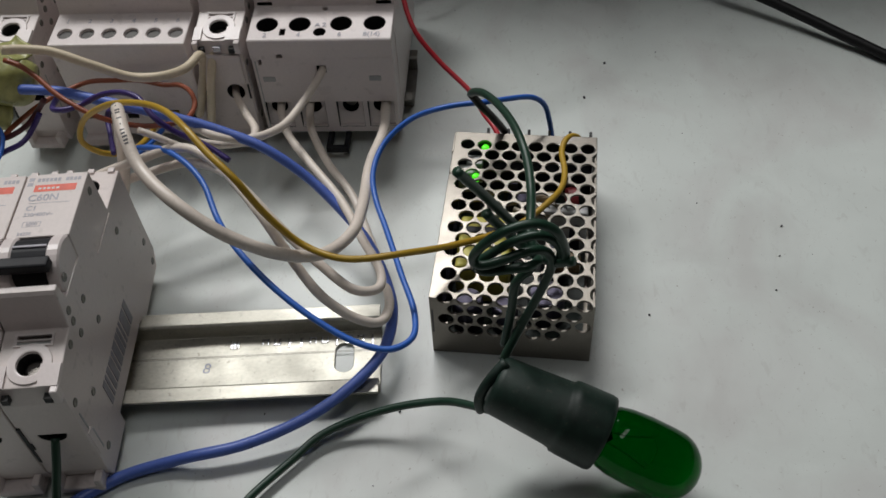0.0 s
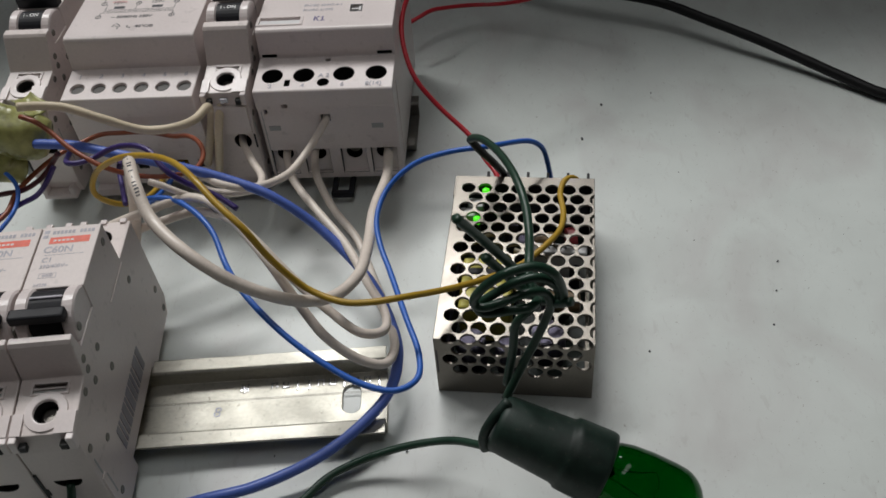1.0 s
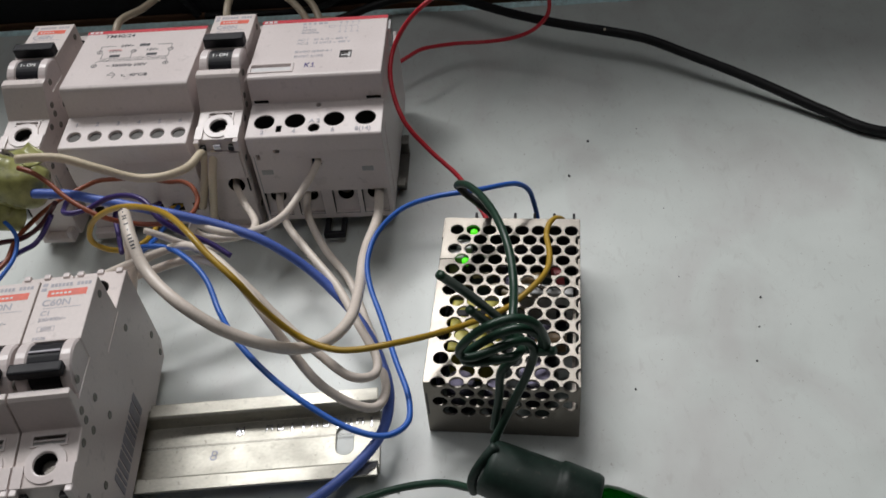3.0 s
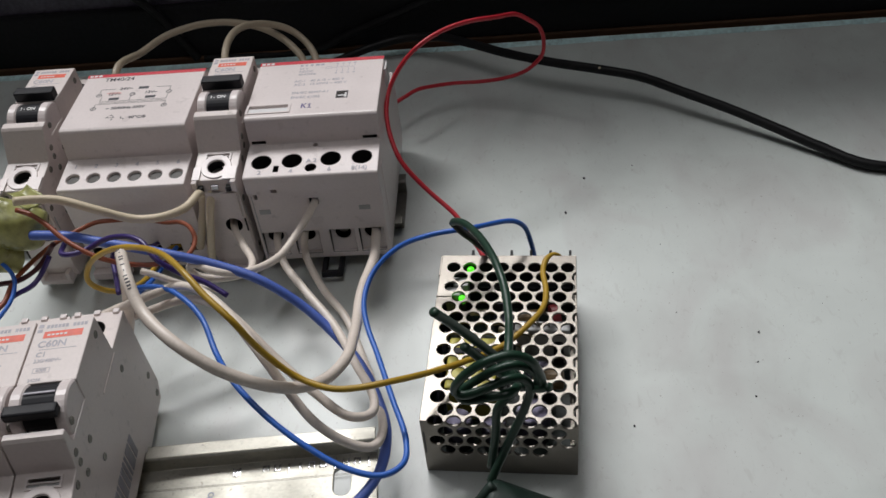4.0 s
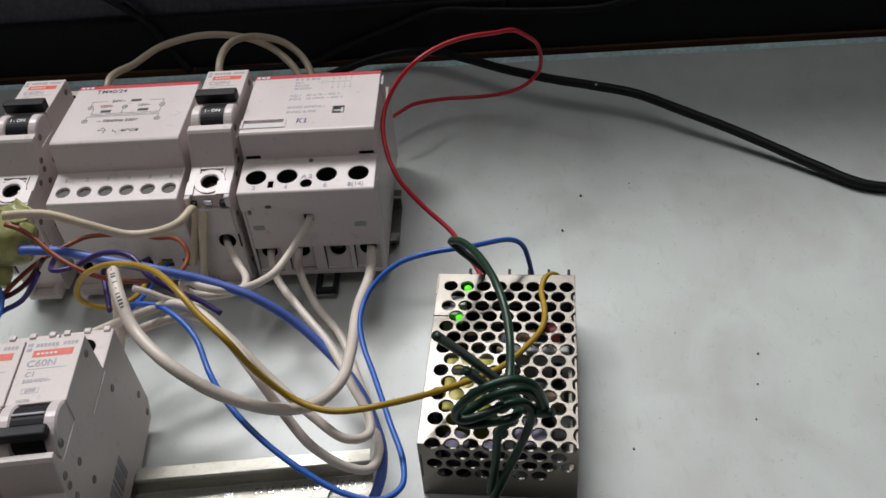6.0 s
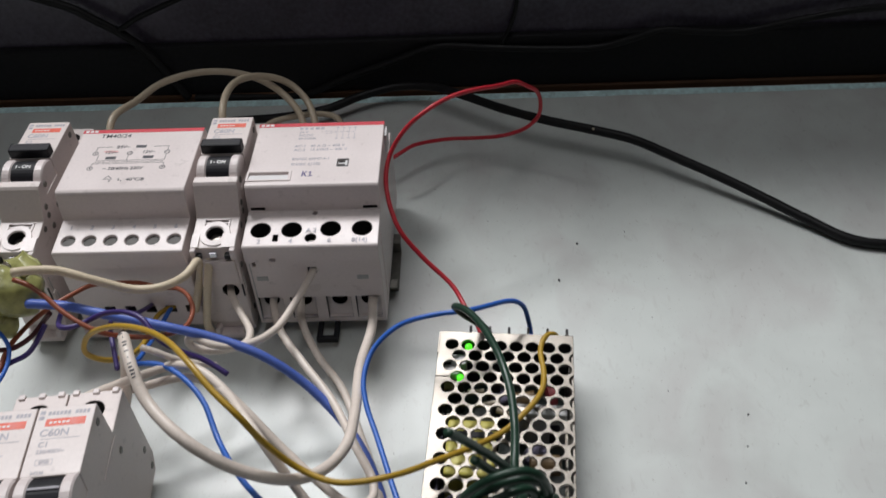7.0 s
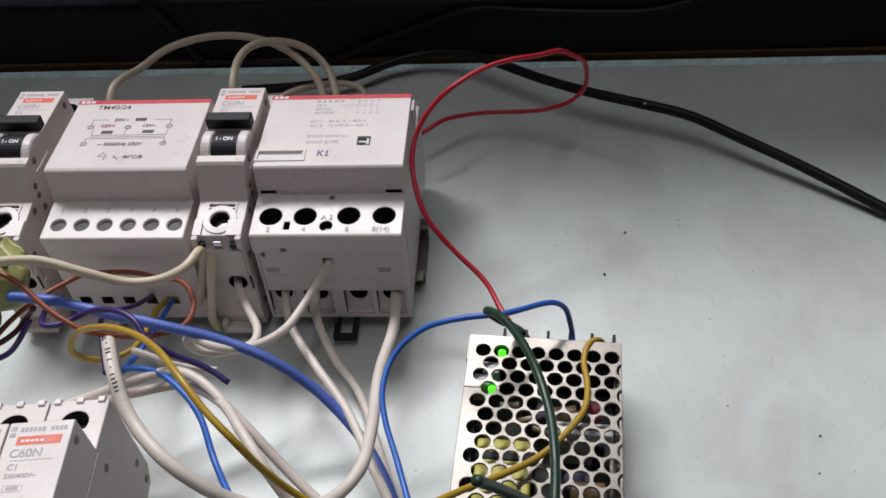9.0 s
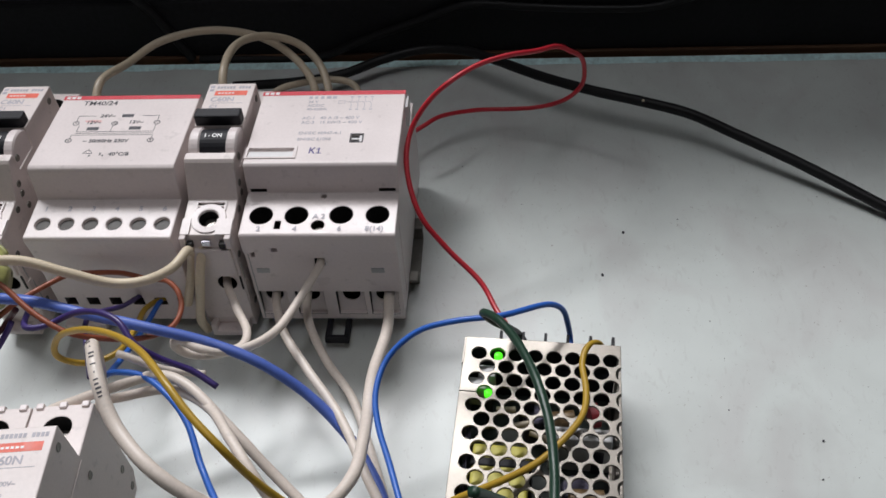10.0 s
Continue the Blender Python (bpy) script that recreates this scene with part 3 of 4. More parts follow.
    for a in (rect(.62, .88, .5, .015), rect(.62, .70, .5, .015), rect(.37, .79, .015, .19), rect(.87, .79, .015, .19)):
        part("print_line", box(a[0][0], a[1][0], a[0][1], a[2][1], z, z + .004), INK_FAINT, th)
    writing("lettering", "6000", .16, INK_FAINT, th, .62, .79, z + .004)
    writing("lettering", "24236", .16, INK_FAINT, th, .50, .42, z + .004)
    # side face: rivets, moulded step, vent bars
    for v, zz in ((-3.1, 1.2), (-2.4, 3.0), (-2.2, 5.0), (-1.5, 5.6), (-1.55, 5.2), (-1.5, 4.6), (-.9, 6.3), (-.4, 3.8), (2.4, 6.35), (2.9, 4.1), (4.35, 2.0), (4.4, .95), (-3.35, 3.9), (-.6, 5.0)):
        for u in (0.0, w):
            part("rivet", lathe([(-.02, 0), (-.02, .14), (.012, .12), (.012, .07), (-.005, 0)], (u, v, zz), (1 if u else -1, 0, 0), 14), DULL, th)
    part("moulded_step", box(w - .01, w + .02, 1.2, 2.9, 4.85, 4.92, .008), PLASTIC_WARM, th)
    for v, wide in ((-1.9, .22), (-1.6, .12), (-1.38, .2), (-1.1, .3), (-.72, .12), (-.52, .32), (-.12, .22), (.16, .14), (.4, .12), (.62, .42), (1.12, .28)):
        part("printed_bar", box(w - .01, w + .006, v, v + wide, 1.55, 2.5), INK_GREY, th)
    return th


breaker("circuit_breaker", CROOKED @ pose(-0.097, 0, 0), False, "light grey one-pole circuit breaker switched off on the front rail")
breaker("circuit_breaker", CROOKED @ pose(-0.1152, 0, 0), False, "light grey one-pole circuit breaker switched off, beside its twin")
breaker("circuit_breaker", REAR @ pose(-0.0201, 0.0355, 0), True, "light grey circuit breaker switched on, between transformer and contactor")
breaker("circuit_breaker", REAR @ pose(-0.1003, 0.0355, 0), True, "light grey circuit breaker switched on, beside the transformer")


def bar(parent, x0, x1, y0, y1, z, mat, name="print_line", h=.004):
    return part(name, box(x0, x1, y0, y1, z, z + h), mat, parent)


def ring_print(parent, x, y, r, z):
    return part("print_ring", sheet(circle(x, y, r, 18), [circle(x, y, r * .72, 18)], lambda a, b, d: Vector((a, b, z + .004 - d)), .004), INK, parent)


# ---- contactor ----
def contactor():
    th = thing("contactor", REAR, "light grey four-pole contactor with red band on the rear rail", "contactor")
    prof = [(.10, .5), (.10, 4.12), (0, 4.15), (0, 4.94), (.06, 5.0), (1.96, 5.15), (2.12, 6.24), (2.22, 6.33), (6.38, 6.33), (6.46, 6.24), (6.6, 4.4), (8.35, 4.3), (8.4, .5)]
    bays = (.63, 1.98, 3.48, 4.71)
    holes = {0: [(rect(2.62, 3.1, .34, .30), .8), (rect(.3, 3.45, .12, .22), .2)] + [(rect(u, .90, 1.02, 1.24), .9) for u in bays],
             2: [(rect(1.12, .12, .22, .16), .2)],
             4: [(circle(.66, .86, .40, 24), 1.0), (circle(1.90, .86, .40, 24), 1.0), (circle(3.46, .88, .40, 24), 1.0), (circle(4.72, .88, .40, 24), 1.0), (circle(2.70, .40, .22), .4), (rect(1.30, .42, .19, .34), .5), (circle(2.75, 1.76, .1, 12), .2)],
             5: [(rect(.42, .12, .56, .11), .3), (rect(4.98, .12, .56, .11), .3)],
             7: [(rect(.90, .54, 1.62, .48), .09, 0), (rect(3.85, 1.33, .44, .46), .12)]}
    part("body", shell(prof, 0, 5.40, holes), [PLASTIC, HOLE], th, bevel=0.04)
    for u in bays:
        part("terminal_bay", sheet(rect(u, 1.40, 1.01, 1.23), [circle(u, 1.68, .33, 20)], lambda a, b, d: Vector((a, .22 + .14 * (b - .78) + d, b)), .04), PLASTIC, th, "recessed terminal bay")
        part("bay_sill", box(u - .5, u + .5, .11, .30, .785, .84, .01), PLASTIC, th)
    part("screw", lathe([(0, 0), (0, .24), (.06, .24), (.08, 0)], (3.48, .62, 1.72), (0, -1, 0)), SCREW, th)
    for u in (.53, 4.62):
        part("pad", box(u - .23, u + .23, .075, .105, 3.05, 3.27, .01), DULL_PLASTIC, th, "grey moulded pad")
    part("seam", box(.12, .15, .085, .12, .6, 4.0), DULL_PLASTIC, th)
    part("side_tab", box(5.39, 5.52, 5.5, 6.2, 5.3, 6.2, .03), TRIMMER, th, "pale translucent end tab")
    part("red_band", box(-.0, 5.40, 6.12, 6.37, 6.328, 6.336), RED_BAND, th, "red printed band")
    for k in range(3):
        bar(th, .08 + k * .2, .23 + k * .2, 6.17, 6.32, 6.336, LABEL_WHITE, "logo_mark")
    for u, s, t in ((.66, .22, "2"), (1.92, .22, "4"), (2.70, .78, "A 2"), (3.46, .22, "6"), (4.66, .22, "8(14)")):
        writing("lettering", t, .30, INK_FAINT, th, u, .06 + s, 5.01 + s * .08 + .006, rx=4.5)
    # hand-written mark, label holder, square window and worn print on the face
    z = 6.331
    for q in ([(2.24, 2.68), (2.31, 2.68), (2.33, 3.08), (2.26, 3.08)], [(2.30, 2.86), (2.36, 2.86), (2.54, 3.06), (2.46, 3.08)], [(2.32, 2.90), (2.38, 2.92), (2.53, 2.66), (2.45, 2.66)],
              [(2.66, 2.68), (2.72, 2.68), (2.74, 3.06), (2.68, 3.06)], [(2.58, 2.66), (2.82, 2.67), (2.82, 2.72), (2.58, 2.71)], [(2.58, 2.94), (2.62, 2.92), (2.70, 3.04), (2.68, 3.06)]):
        q = [(2.46 + (a - 2.53) * .76, 2.87 + (b - 2.87) * .80) for a, b in q]
        part("pen_stroke", sheet(q, [], lambda a, b, d: Vector((a, b, z + .005 - d)), .004), INK_BLUE, th, "blue marker stroke")
    part("label_holder", sheet(rect(.91, 2.76, 1.82, .62), [rect(.90, 2.76, 1.62, .48)], lambda a, b, d: Vector((a, b, 6.365 - d)), .045), PLASTIC, th)
    part("label_strip", box(.10, 1.70, 2.56, 2.84, 6.235, 6.325, .02), LABEL_WHITE, th)
    part("window", sheet(rect(3.85, 3.55, .48, .50), [rect(3.85, 3.55, .42, .43)], lambda a, b, d: Vector((a, b, z + .012 - d)), .012), INK, th)
    part("window_flag", box(3.66, 4.04, 3.50, 3.60, 6.22, 6.30, .02), LABEL_WHITE, th, "white position flag")
    part("window_flag", box(3.94, 4.04, 3.36, 3.74, 6.22, 6.305, .02), LABEL_WHITE, th)
    for x, v, size, text in ((1.80, 5.70, .20, "24 V"), (1.80, 5.47, .20, "AC/DC"), (1.80, 5.25, .19, "40-450Hz"),
                             (1.72, 4.72, .22, "AC-1   40 A /3 ~ 400 V"), (1.72, 4.46, .22, "AC-3   15 kW/3 ~ 400 V"),
                             (1.72, 3.84, .21, "EN/IEC 60947-4-1"), (1.72, 3.50, .21, "EN/IEC 61095")):
        writing("lettering", text, size, INK_FAINT, th, x, v, z + .004, align="LEFT", bold=.016)
    for k, wide in enumerate((.16, .14, .16, .22, .2)):
        bar(th, 1.8 + k * .22, 1.8 + k * .22 + wide * .8, 5.90, 6.04, z, INK_FAINT, "print_mark")
    # contact diagram
    for k in range(4):
        x = 3.42 + k * .25
        for y0, y1 in ((5.30, 5.54), (5.72, 5.92)):
            bar(th, x, x + .018, y0, y1, z, INK_FAINT)
        part("print_line", sheet([(x, 5.54), (x + .018, 5.54), (x - .07, 5.74), (x - .088, 5.74)], [], lambda a, b, d: Vector((a, b, z + .004 - d)), .004), INK_FAINT, th)
        bar(th, x - .05, x + .06, 5.96, 6.01, z, INK_FAINT, "print_mark")
        bar(th, x - .05, x + .06, 5.20, 5.25, z, INK_FAINT, "print_mark")
    for a in (rect(3.06, 5.76, .26, .016), rect(3.06, 5.60, .26, .016), rect(2.94, 5.68, .016, .16), rect(3.18, 5.68, .016, .16), rect(3.66, 5.68, .9, .014)):
        bar(th, a[0][0], a[1][0], a[0][1], a[2][1], z, INK_FAINT)
    # screws down in the terminals, earth clip below
    for u, s in ((.66, .86), (1.90, .86), (3.46, .88), (4.72, .88)):
        part("screw", lathe([(4.2, 0), (4.2, .3), (4.3, .3), (4.32, 0)], (u, .9, 0), (0, 0, 1)), SCREW, th)
    part("screw", lathe([(4.7, 0), (4.7, .16), (4.8, .16), (4.8, 0)], (2.70, .45, 0), (0, 0, 1)), SCREW, th)
    for u0, u1 in ((2.55, 2.75), (3.25, 3.45)):
        part("rail_clip", box(u0 - .1, u1 - .1, -.75, .4, .15, .45, .04), BLACK_PLASTIC, th, "black rail clip")
    part("rail_clip", box(2.45, 3.35, -.8, -.6, .15, .45, .04), BLACK_PLASTIC, th)
    part("side_rib", box(5.4, 5.43, 1.0, 1.3, 1.0, 4.6, .01), PLASTIC, th)
    return th


contactor()


# ---- transformer ----
def transformer():
    th = thing("bell_transformer", REAR @ pose(-0.0788, 0, 0), "light grey rail-mounted transformer with printed wiring diagram", "transformer")
    u0, u1 = .30, 5.55
    prof = [(.1, .45), (.02, 4.0), (-.1, 4.86), (-.04, 4.96), (1.68, 5.15), (1.84, 6.30), (1.90, 6.42), (2.02, 6.47), (6.06, 6.47), (6.16, 6.36), (6.3, 4.4), (8.3, 4.3), (8.4, .45)]
    us = [.82 + .857 * k for k in range(6)]
    holes = {0: [(rect(u, 1.05, .42, .38), .7) for u in us], 3: [(circle(u, .62, .275, 22), .12) for u in us]}
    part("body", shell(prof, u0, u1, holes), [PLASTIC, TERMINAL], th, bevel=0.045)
    part("red_band", box(u0, u1, 5.82, 6.05, 6.469, 6.477), RED_BAND, th, "red printed band")
    part("red_band", sheet([(u0, 0), (u1, 0), (u1, .135), (u0, .135)], [], lambda a, b, d: Vector((a, 6.062 + b * .67, 6.476 - b * .74)), .001), RED_BAND, th)
    for k in range(3):
        bar(th, u0 + .1 + k * .2, u0 + .25 + k * .2, 5.87, 6.01, 6.477, LABEL_WHITE, "logo_mark")
    for k, u in enumerate(us):
        writing("lettering", str(k + 1), .30, INK_FAINT, th, u - .04, 1.24, 5.108, rx=6)
    z = 6.471
    writing("lettering", "TM40/24", .36, INK, th, 1.83, 5.58, z + .006, bold=.004)
    writing("lettering", "24V~", .26, INK, th, 2.35, 4.80, z + .006)
    for x, t in ((1.93, "12V~"), (3.52, "12V~")):
        writing("lettering", t, .25, INK, th, x, 4.42, z + .006)
    for x, y in ((3.10, 4.82), (2.00, 4.06), (3.57, 4.08)):
        bar(th, x - .22, x + .22, y - .09, y + .09, z, INK, "print_block")
    for x, y, t in ((1.27, 4.38, "9"), (2.73, 4.36, "10"), (4.30, 4.40, "11"), (1.31, 3.38, "2"), (4.33, 3.38, "8")):
        ring_print(th, x, y, .125, z)
        writing("lettering", t, .13, INK, th, x, y, z + .005)
    for x0, x1, y in ((1.23, 1.88, 4.815), (3.66, 4.29, 4.81), (1.44, 4.31, 3.885), (1.42, 4.31, 3.785), (1.31, 4.33, 3.69)):
        bar(th, x0, x1, y - .011, y + .011, z, INK)
    for x, y0, y1 in ((1.25, 4.50, 4.82), (4.29, 4.52, 4.82), (1.44, 3.885, 4.27), (2.70, 3.885, 4.24), (4.30, 3.885, 4.28), (1.32, 3.50, 3.69), (4.33, 3.50, 3.69)):
        bar(th, x - .010, x + .010, y0, y1, z, INK)
    part("pink_smear", sheet([(1.9 + .28 * math.cos(k * .5236) * (1 + .25 * (k % 3)), 4.50 + .075 * math.sin(k * .5236)) for k in range(12)], [], lambda a, b, d: Vector((a, b, z + .0015 - d)), .001), SMEAR, th, "rubbed pink smear")
    writing("lettering", "~ 50/60Hz 230V", .25, INK, th, 2.70, 3.34, z + .006)
    writing("lettering", "t", .24, INK, th, 2.72, 2.62, z + .006)
    writing("lettering", "a", .15, INK, th, 2.84, 2.54, z + .006)
    writing("lettering", "40°C/B", .25, INK, th, 3.40, 2.60, z + .006)
    # bell sign
    part("print_ring", sheet([(2.25 + .15 * math.cos(t), 2.66 + .16 * math.sin(t)) for t in [math.pi * k / 10 for k in range(11)]] + [(2.25 + .125 * math.cos(t), 2.66 + .135 * math.sin(t)) for t in [math.pi * k / 10 for k in range(10, -1, -1)]], [], lambda a, b, d: Vector((a, b, z + .004 - d)), .004), INK, th)
    bar(th, 2.06, 2.44, 2.64, 2.665, z, INK)
    bar(th, 2.24, 2.26, 2.80, 2.90, z, INK)
    writing("lettering", "F", .16, INK, th, 2.36, 2.50, z + .005)
    # rail foot
    part("foot", box(.3, 1.9, -.25, .3, .12, .5, .05), PLASTIC, th)
    return th


transformer()


# ---- power supply in a perforated steel case ----
def power_supply():
    th = thing("power_supply", pose(0, 0, 0), "open-frame power supply in a perforated nickel-plated steel case", "power supply")
    W, L, H = 5.10, 7.80, 2.80
    r, px, py = .250, .611, .511
    holes = []
    for row in range(14):
        x = .50 if row % 2 == 0 else .50 + px / 2
        while x < W - .27:
            holes.append(circle(x, L - .65 - row * py, r, 18))
            x += px
    # openings that run over the bend between top and front
    bend = []
    for i in range(8):
        bend += [(.50 + px * i - r * math.cos(math.pi * k / 9), r * math.sin(math.pi * k / 9)) for k in range(10)]
    notch = []
    for row in range(13, 0, -2):
        notch += [(W - .17 * math.sin(math.pi * k / 8), L - .65 - row * py - r * math.cos(math.pi * k / 8)) for k in range(9)]
    part("top_cover", sheet([(0, 0)] + bend + [(W, 0)] + notch + [(W, L), (0, L)], holes, lambda a, b, d: Vector((a, b, H - d)), .09), STEEL, th, bevel=0.018)
    fh = []
    for k, (zz, x0, n) in enumerate(((2.26, .50 + px / 2, 7), (1.76, .50, 8), (1.25, .50 + px / 2, 6))):
        fh += [circle(x0 + px * i, zz, r, 18) for i in range(n)]
    part("front_panel", sheet([(0, 0), (W, 0), (W, H - .05)] + [(a, H - .05 - b * .8) for a, b in reversed(bend)] + [(0, H - .05)], fh, lambda a, b, d: Vector((a, d, b)), .09), STEEL, th, bevel=0.018)
    sh = [circle(.45 + px * i + (px / 2 if k % 2 else 0), zz, r, 18) for k, zz in enumerate((2.3, 1.8, 1.3)) for i in range(11)]
    part("side_panel", sheet([(.092, 0), (L, 0), (L, H - .092), (.092, H - .092)], sh, lambda a, b, d: Vector((W - d, a, b)), .09), STEEL, th, bevel=0.018)
    part("side_panel", sheet([(.092, 0), (L, 0), (L, H - .092), (.092, H - .092)], [], lambda a, b, d: Vector((d, a, b)), .09), STEEL, th, bevel=0.018)
    part("base_plate", box(.1, W - .1, .1, L + .9, .0, .09), STEEL, th)
    # bent flange at the far left corner and slot near the front
    part("flange", box(-.035, .03, L - 1.1, L - .05, H - .5, H + .02, .012), STEEL, th)
    part("seam", box(.05, .10, -.012, .02, 1.05, 2.2, .01), INK, th, "dark slit in the case")
    part("case_fold", box(-.01, .52, 5.58, 5.66, H - .004, H + .03, .012), STEEL, th, "folded edge of the cover")
    # inside; board and bare metal are darkened, standing for shade in the case
    part("circuit_board", box(.25, W - .25, .2, L + .2, .45, .6), PCB, th, "green circuit board, coloured dark as if in shade")
    part("transformer_core", box(.60, 2.35, 1.7, 4.0, .6, 2.38, .10), WINDING, th, "yellow taped transformer")
    part("transformer_core", box(.52, 2.45, 3.2, 3.5, .6, 2.42, .05), BLACK_PLASTIC, th)
    for x, y, rad, h in ((1.1, .85, .5, 1.8), (2.3, .8, .42, 1.7), (3.6, 1.2, .6, 1.9), (3.8, 3.1, .48, 1.7), (3.35, 5.1, .4, 2.0), (2.45, 5.5, .4, 1.9), (4.45, 4.6, .32, 1.8)):
        cap = part("capacitor", lathe([(.6, 0), (.6, rad), (h - .08, rad), (h, rad * .9), (h, rad * .88)], (x, y, 0)), CAP_BODY, th, "dark sleeved capacitor")
        part("can_top", lathe([(h, 0), (h, rad * .86), (h + .015, rad * .84), (h + .015, 0)], (x, y, 0)), ALU, cap, "bare aluminium top, coloured dark as if in shade")
    part("film_capacitor", box(2.9, 4.85, 4.34, 4.80, .6, 2.40, .06), TRIMMER, th, "pale grey capacitor with print")
    for x, t in ((3.42, "PA"), (4.02, "14"), (4.46, "79")):
        writing("lettering", t, .26, INK, th, x, 4.57, 2.404)
    part("coil", lathe([(-.55, .2), (-.5, .36), (.5, .36), (.55, .2)], (4.1, 2.55, 1.9), (1, .05, 0), 20), COIL, th, "brown wound coil")
    part("coil", lathe([(-.4, .15), (-.38, .28), (.38, .28), (.4, .15)], (3.3, 5.3, 2.0), (1, .2, 0), 16), COIL, th)
    for x, y, turn in ((2.1, 5.0, .3), (2.6, 4.6, -.4), (1.5, 5.5, .1)):
        part("resistor", lathe([(-.32, .05), (-.3, .11), (-.16, .10), (.16, .10), (.3, .11), (.32, .05)], (x, y, 2.05), (1, turn, 0), 12), BEIGE_PVC, th, "small beige resistor")
    part("clip", box(1.9, 2.4, 5.62, 5.70, 1.2, 2.40, .02), ALU, th, "metal clip, coloured dark as if in shade")
    # added wall, keeps light from the open back out of the case
    part("light_blocker", box(.1, W - .1, L - .36, L - .28, .1, 2.66), BLACK_PLASTIC, th)
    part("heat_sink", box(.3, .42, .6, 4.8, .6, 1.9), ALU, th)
    part("varistor", lathe([(-.15, 0), (-.15, .4), (.15, .4), (.15, 0)], (4.3, 5.75, 1.7), (1, .3, 0)), RED_PART, th, "red disc component")
    part("trimmer", box(.52, 1.08, 6.40, 6.86, 1.6, 2.55, .04), TRIMMER, th, "white trimmer")
    part("trimmer", box(.25, .9, 5.9, 6.34, 1.6, 2.55, .04), TRIMMER, th)
    for x, y in ((1.12, 7.27), (.92, 5.75)):
        part("indicator", lathe([(2.45, 0), (2.45, .14), (2.62, .14), (2.68, .09), (2.70, 0)], (x, y, -.05)), LED_GREEN, th, "lit green indicator lamp")
        part("indicator_stem", lathe([(.6, .12), (2.40, .12)], (x, y, 0)), HOLE, th)
    part("terminal_block", box(.25, W - .2, L - .7, L + .42, .6, 1.75, .03), BLACK_PLASTIC, th, "black terminal block")
    for k in range(6):
        x = 1.15 + k * .745
        part("divider", box(x - .05, x + .05, L + .06, L + .50, 1.7, 2.62, .02), BLACK_PLASTIC, th, "black divider")
        if k < 5:
            part("screw", lathe([(1.75, 0), (1.75, .26), (1.86, .26), (1.9, 0)], (x + .37, L + .12, 0)), SCREW, th)
    return th


power_supply()


# ---- green lamp on its lead ----
def indicator_lamp():
    a, tip = Vector((2.17, -3.13, 3.15)), Vector((8.20, -4.66, 1.28))
    ax = (tip - a).normalized()
    th = thing("signal_lamp", pose(0.052, -0.038, 0), "dark green lampholder with a green glass bulb, tip on the bench", "lamp")
    def put(name, bm, mat, label="", smooth=True, parent=None):
        ob = part(name, bm, mat, parent or th, label, smooth)
        if parent is None:
            ob.matrix_parent_inverse = th.matrix_world.inverted()
        return ob
    s = put("socket", lathe([(.10, 0), (.10, .68), (.16, .80), (.3, .85), (1.2, .91), (2.1, .97), (2.2, 1.0), (2.25, 1.06), (2.45, 1.08), (3.30, 1.11), (3.42, 1.08), (3.44, 1.02), (3.2, 1.02), (2.6, 1.0), (2.5, 0)], a, ax, 40), SOCKET, "dark green moulded socket")
    L0 = 3.1
    outer = [(L0, .70), (L0 + .25, .76), (L0 + .5, .90), (L0 + .85, .98), (L0 + 1.4, 1.02), (L0 + 2.1, 1.01)] + [(L0 + 2.25 + .98 * math.sin(t), 1.0 * math.cos(t)) for t in [math.pi / 2 * k / 9 for k in range(1, 9)]] + [(L0 + 3.23, 0)]
    bm = lathe(outer, a, ax, 40)
    put("bulb", bm, GREEN_GLASS, "transparent green glass bulb")
    side = ax.cross(Vector((0, 0, 1))).normalized()
    up = side.cross(ax)
    for sgn in (-1, 1):
        put("lead_wire", tube([a + ax * (L0 - .2) + side * .12 * sgn, a + ax * (L0 + .9) + side * .18 * sgn, a + ax * (L0 + 1.7) + side * .42 * sgn + up * .1], .013, 6), DULL)
    put("glass_stem", lathe([(L0 - .3, .3), (L0 + .3, .26), (L0 + .6, .12), (L0 + .7, 0)], a, ax, 16), SOCKET)
    put("filament", tube([a + ax * (L0 + 1.7) - side * .42 + up * .1, a + ax * (L0 + 1.85) + up * .3, a + ax * (L0 + 1.7) + side * .42 + up * .1], .010, 6), DULL)
    # moulded hook at the cable end
    put("cable_collar", tube([a + up * .85 + ax * .15 - side * .25, a + up * .35 - ax * .06 + side * .25, a - up * .3 - ax * .08 + side * .5, a - up * .8 + ax * .12 + side * .5], .15, 12), SOCKET)
    return th


indicator_lamp()


# ---- taped connector at the bundle's end ----
def taped_joint():
    """Lumpy bundle, wound with overlapping turns of tape."""
    bm = bmesh.new()
    turns, sides = 64, 40
    rings = []
    for k in range(turns + 1):
        x = -1.5 + 3.0 * k / turns
        ring = []
        for i in range(sides):
            a = 2 * math.pi * i / sides
            d = Vector((x * .8, math.cos(a), math.sin(a)))
            r = 1.02 * (1 - (abs(x) / 1.75) ** 4) ** .5
            r *= 1 + .20 * noise.noise(d * .9 + Vector((3, 1, 2))) - .05 * abs(noise.noise(d * 1.9 + Vector((0, 4, 0)))) + .012 * noise.noise(d * 9)
            ring.append(bm.verts.new((x, r * math.cos(a) * .9, r * math.sin(a) * .96)))
        rings.append(ring)
    for a, b in zip(rings, rings[1:]):
        for i in range(sides):
            bm.faces.new((a[i], a[(i + 1) % sides], b[(i + 1) % sides], b[i]))
    bm.faces.new(rings[0])
    bm.faces.new(rings[-1])
    return bm


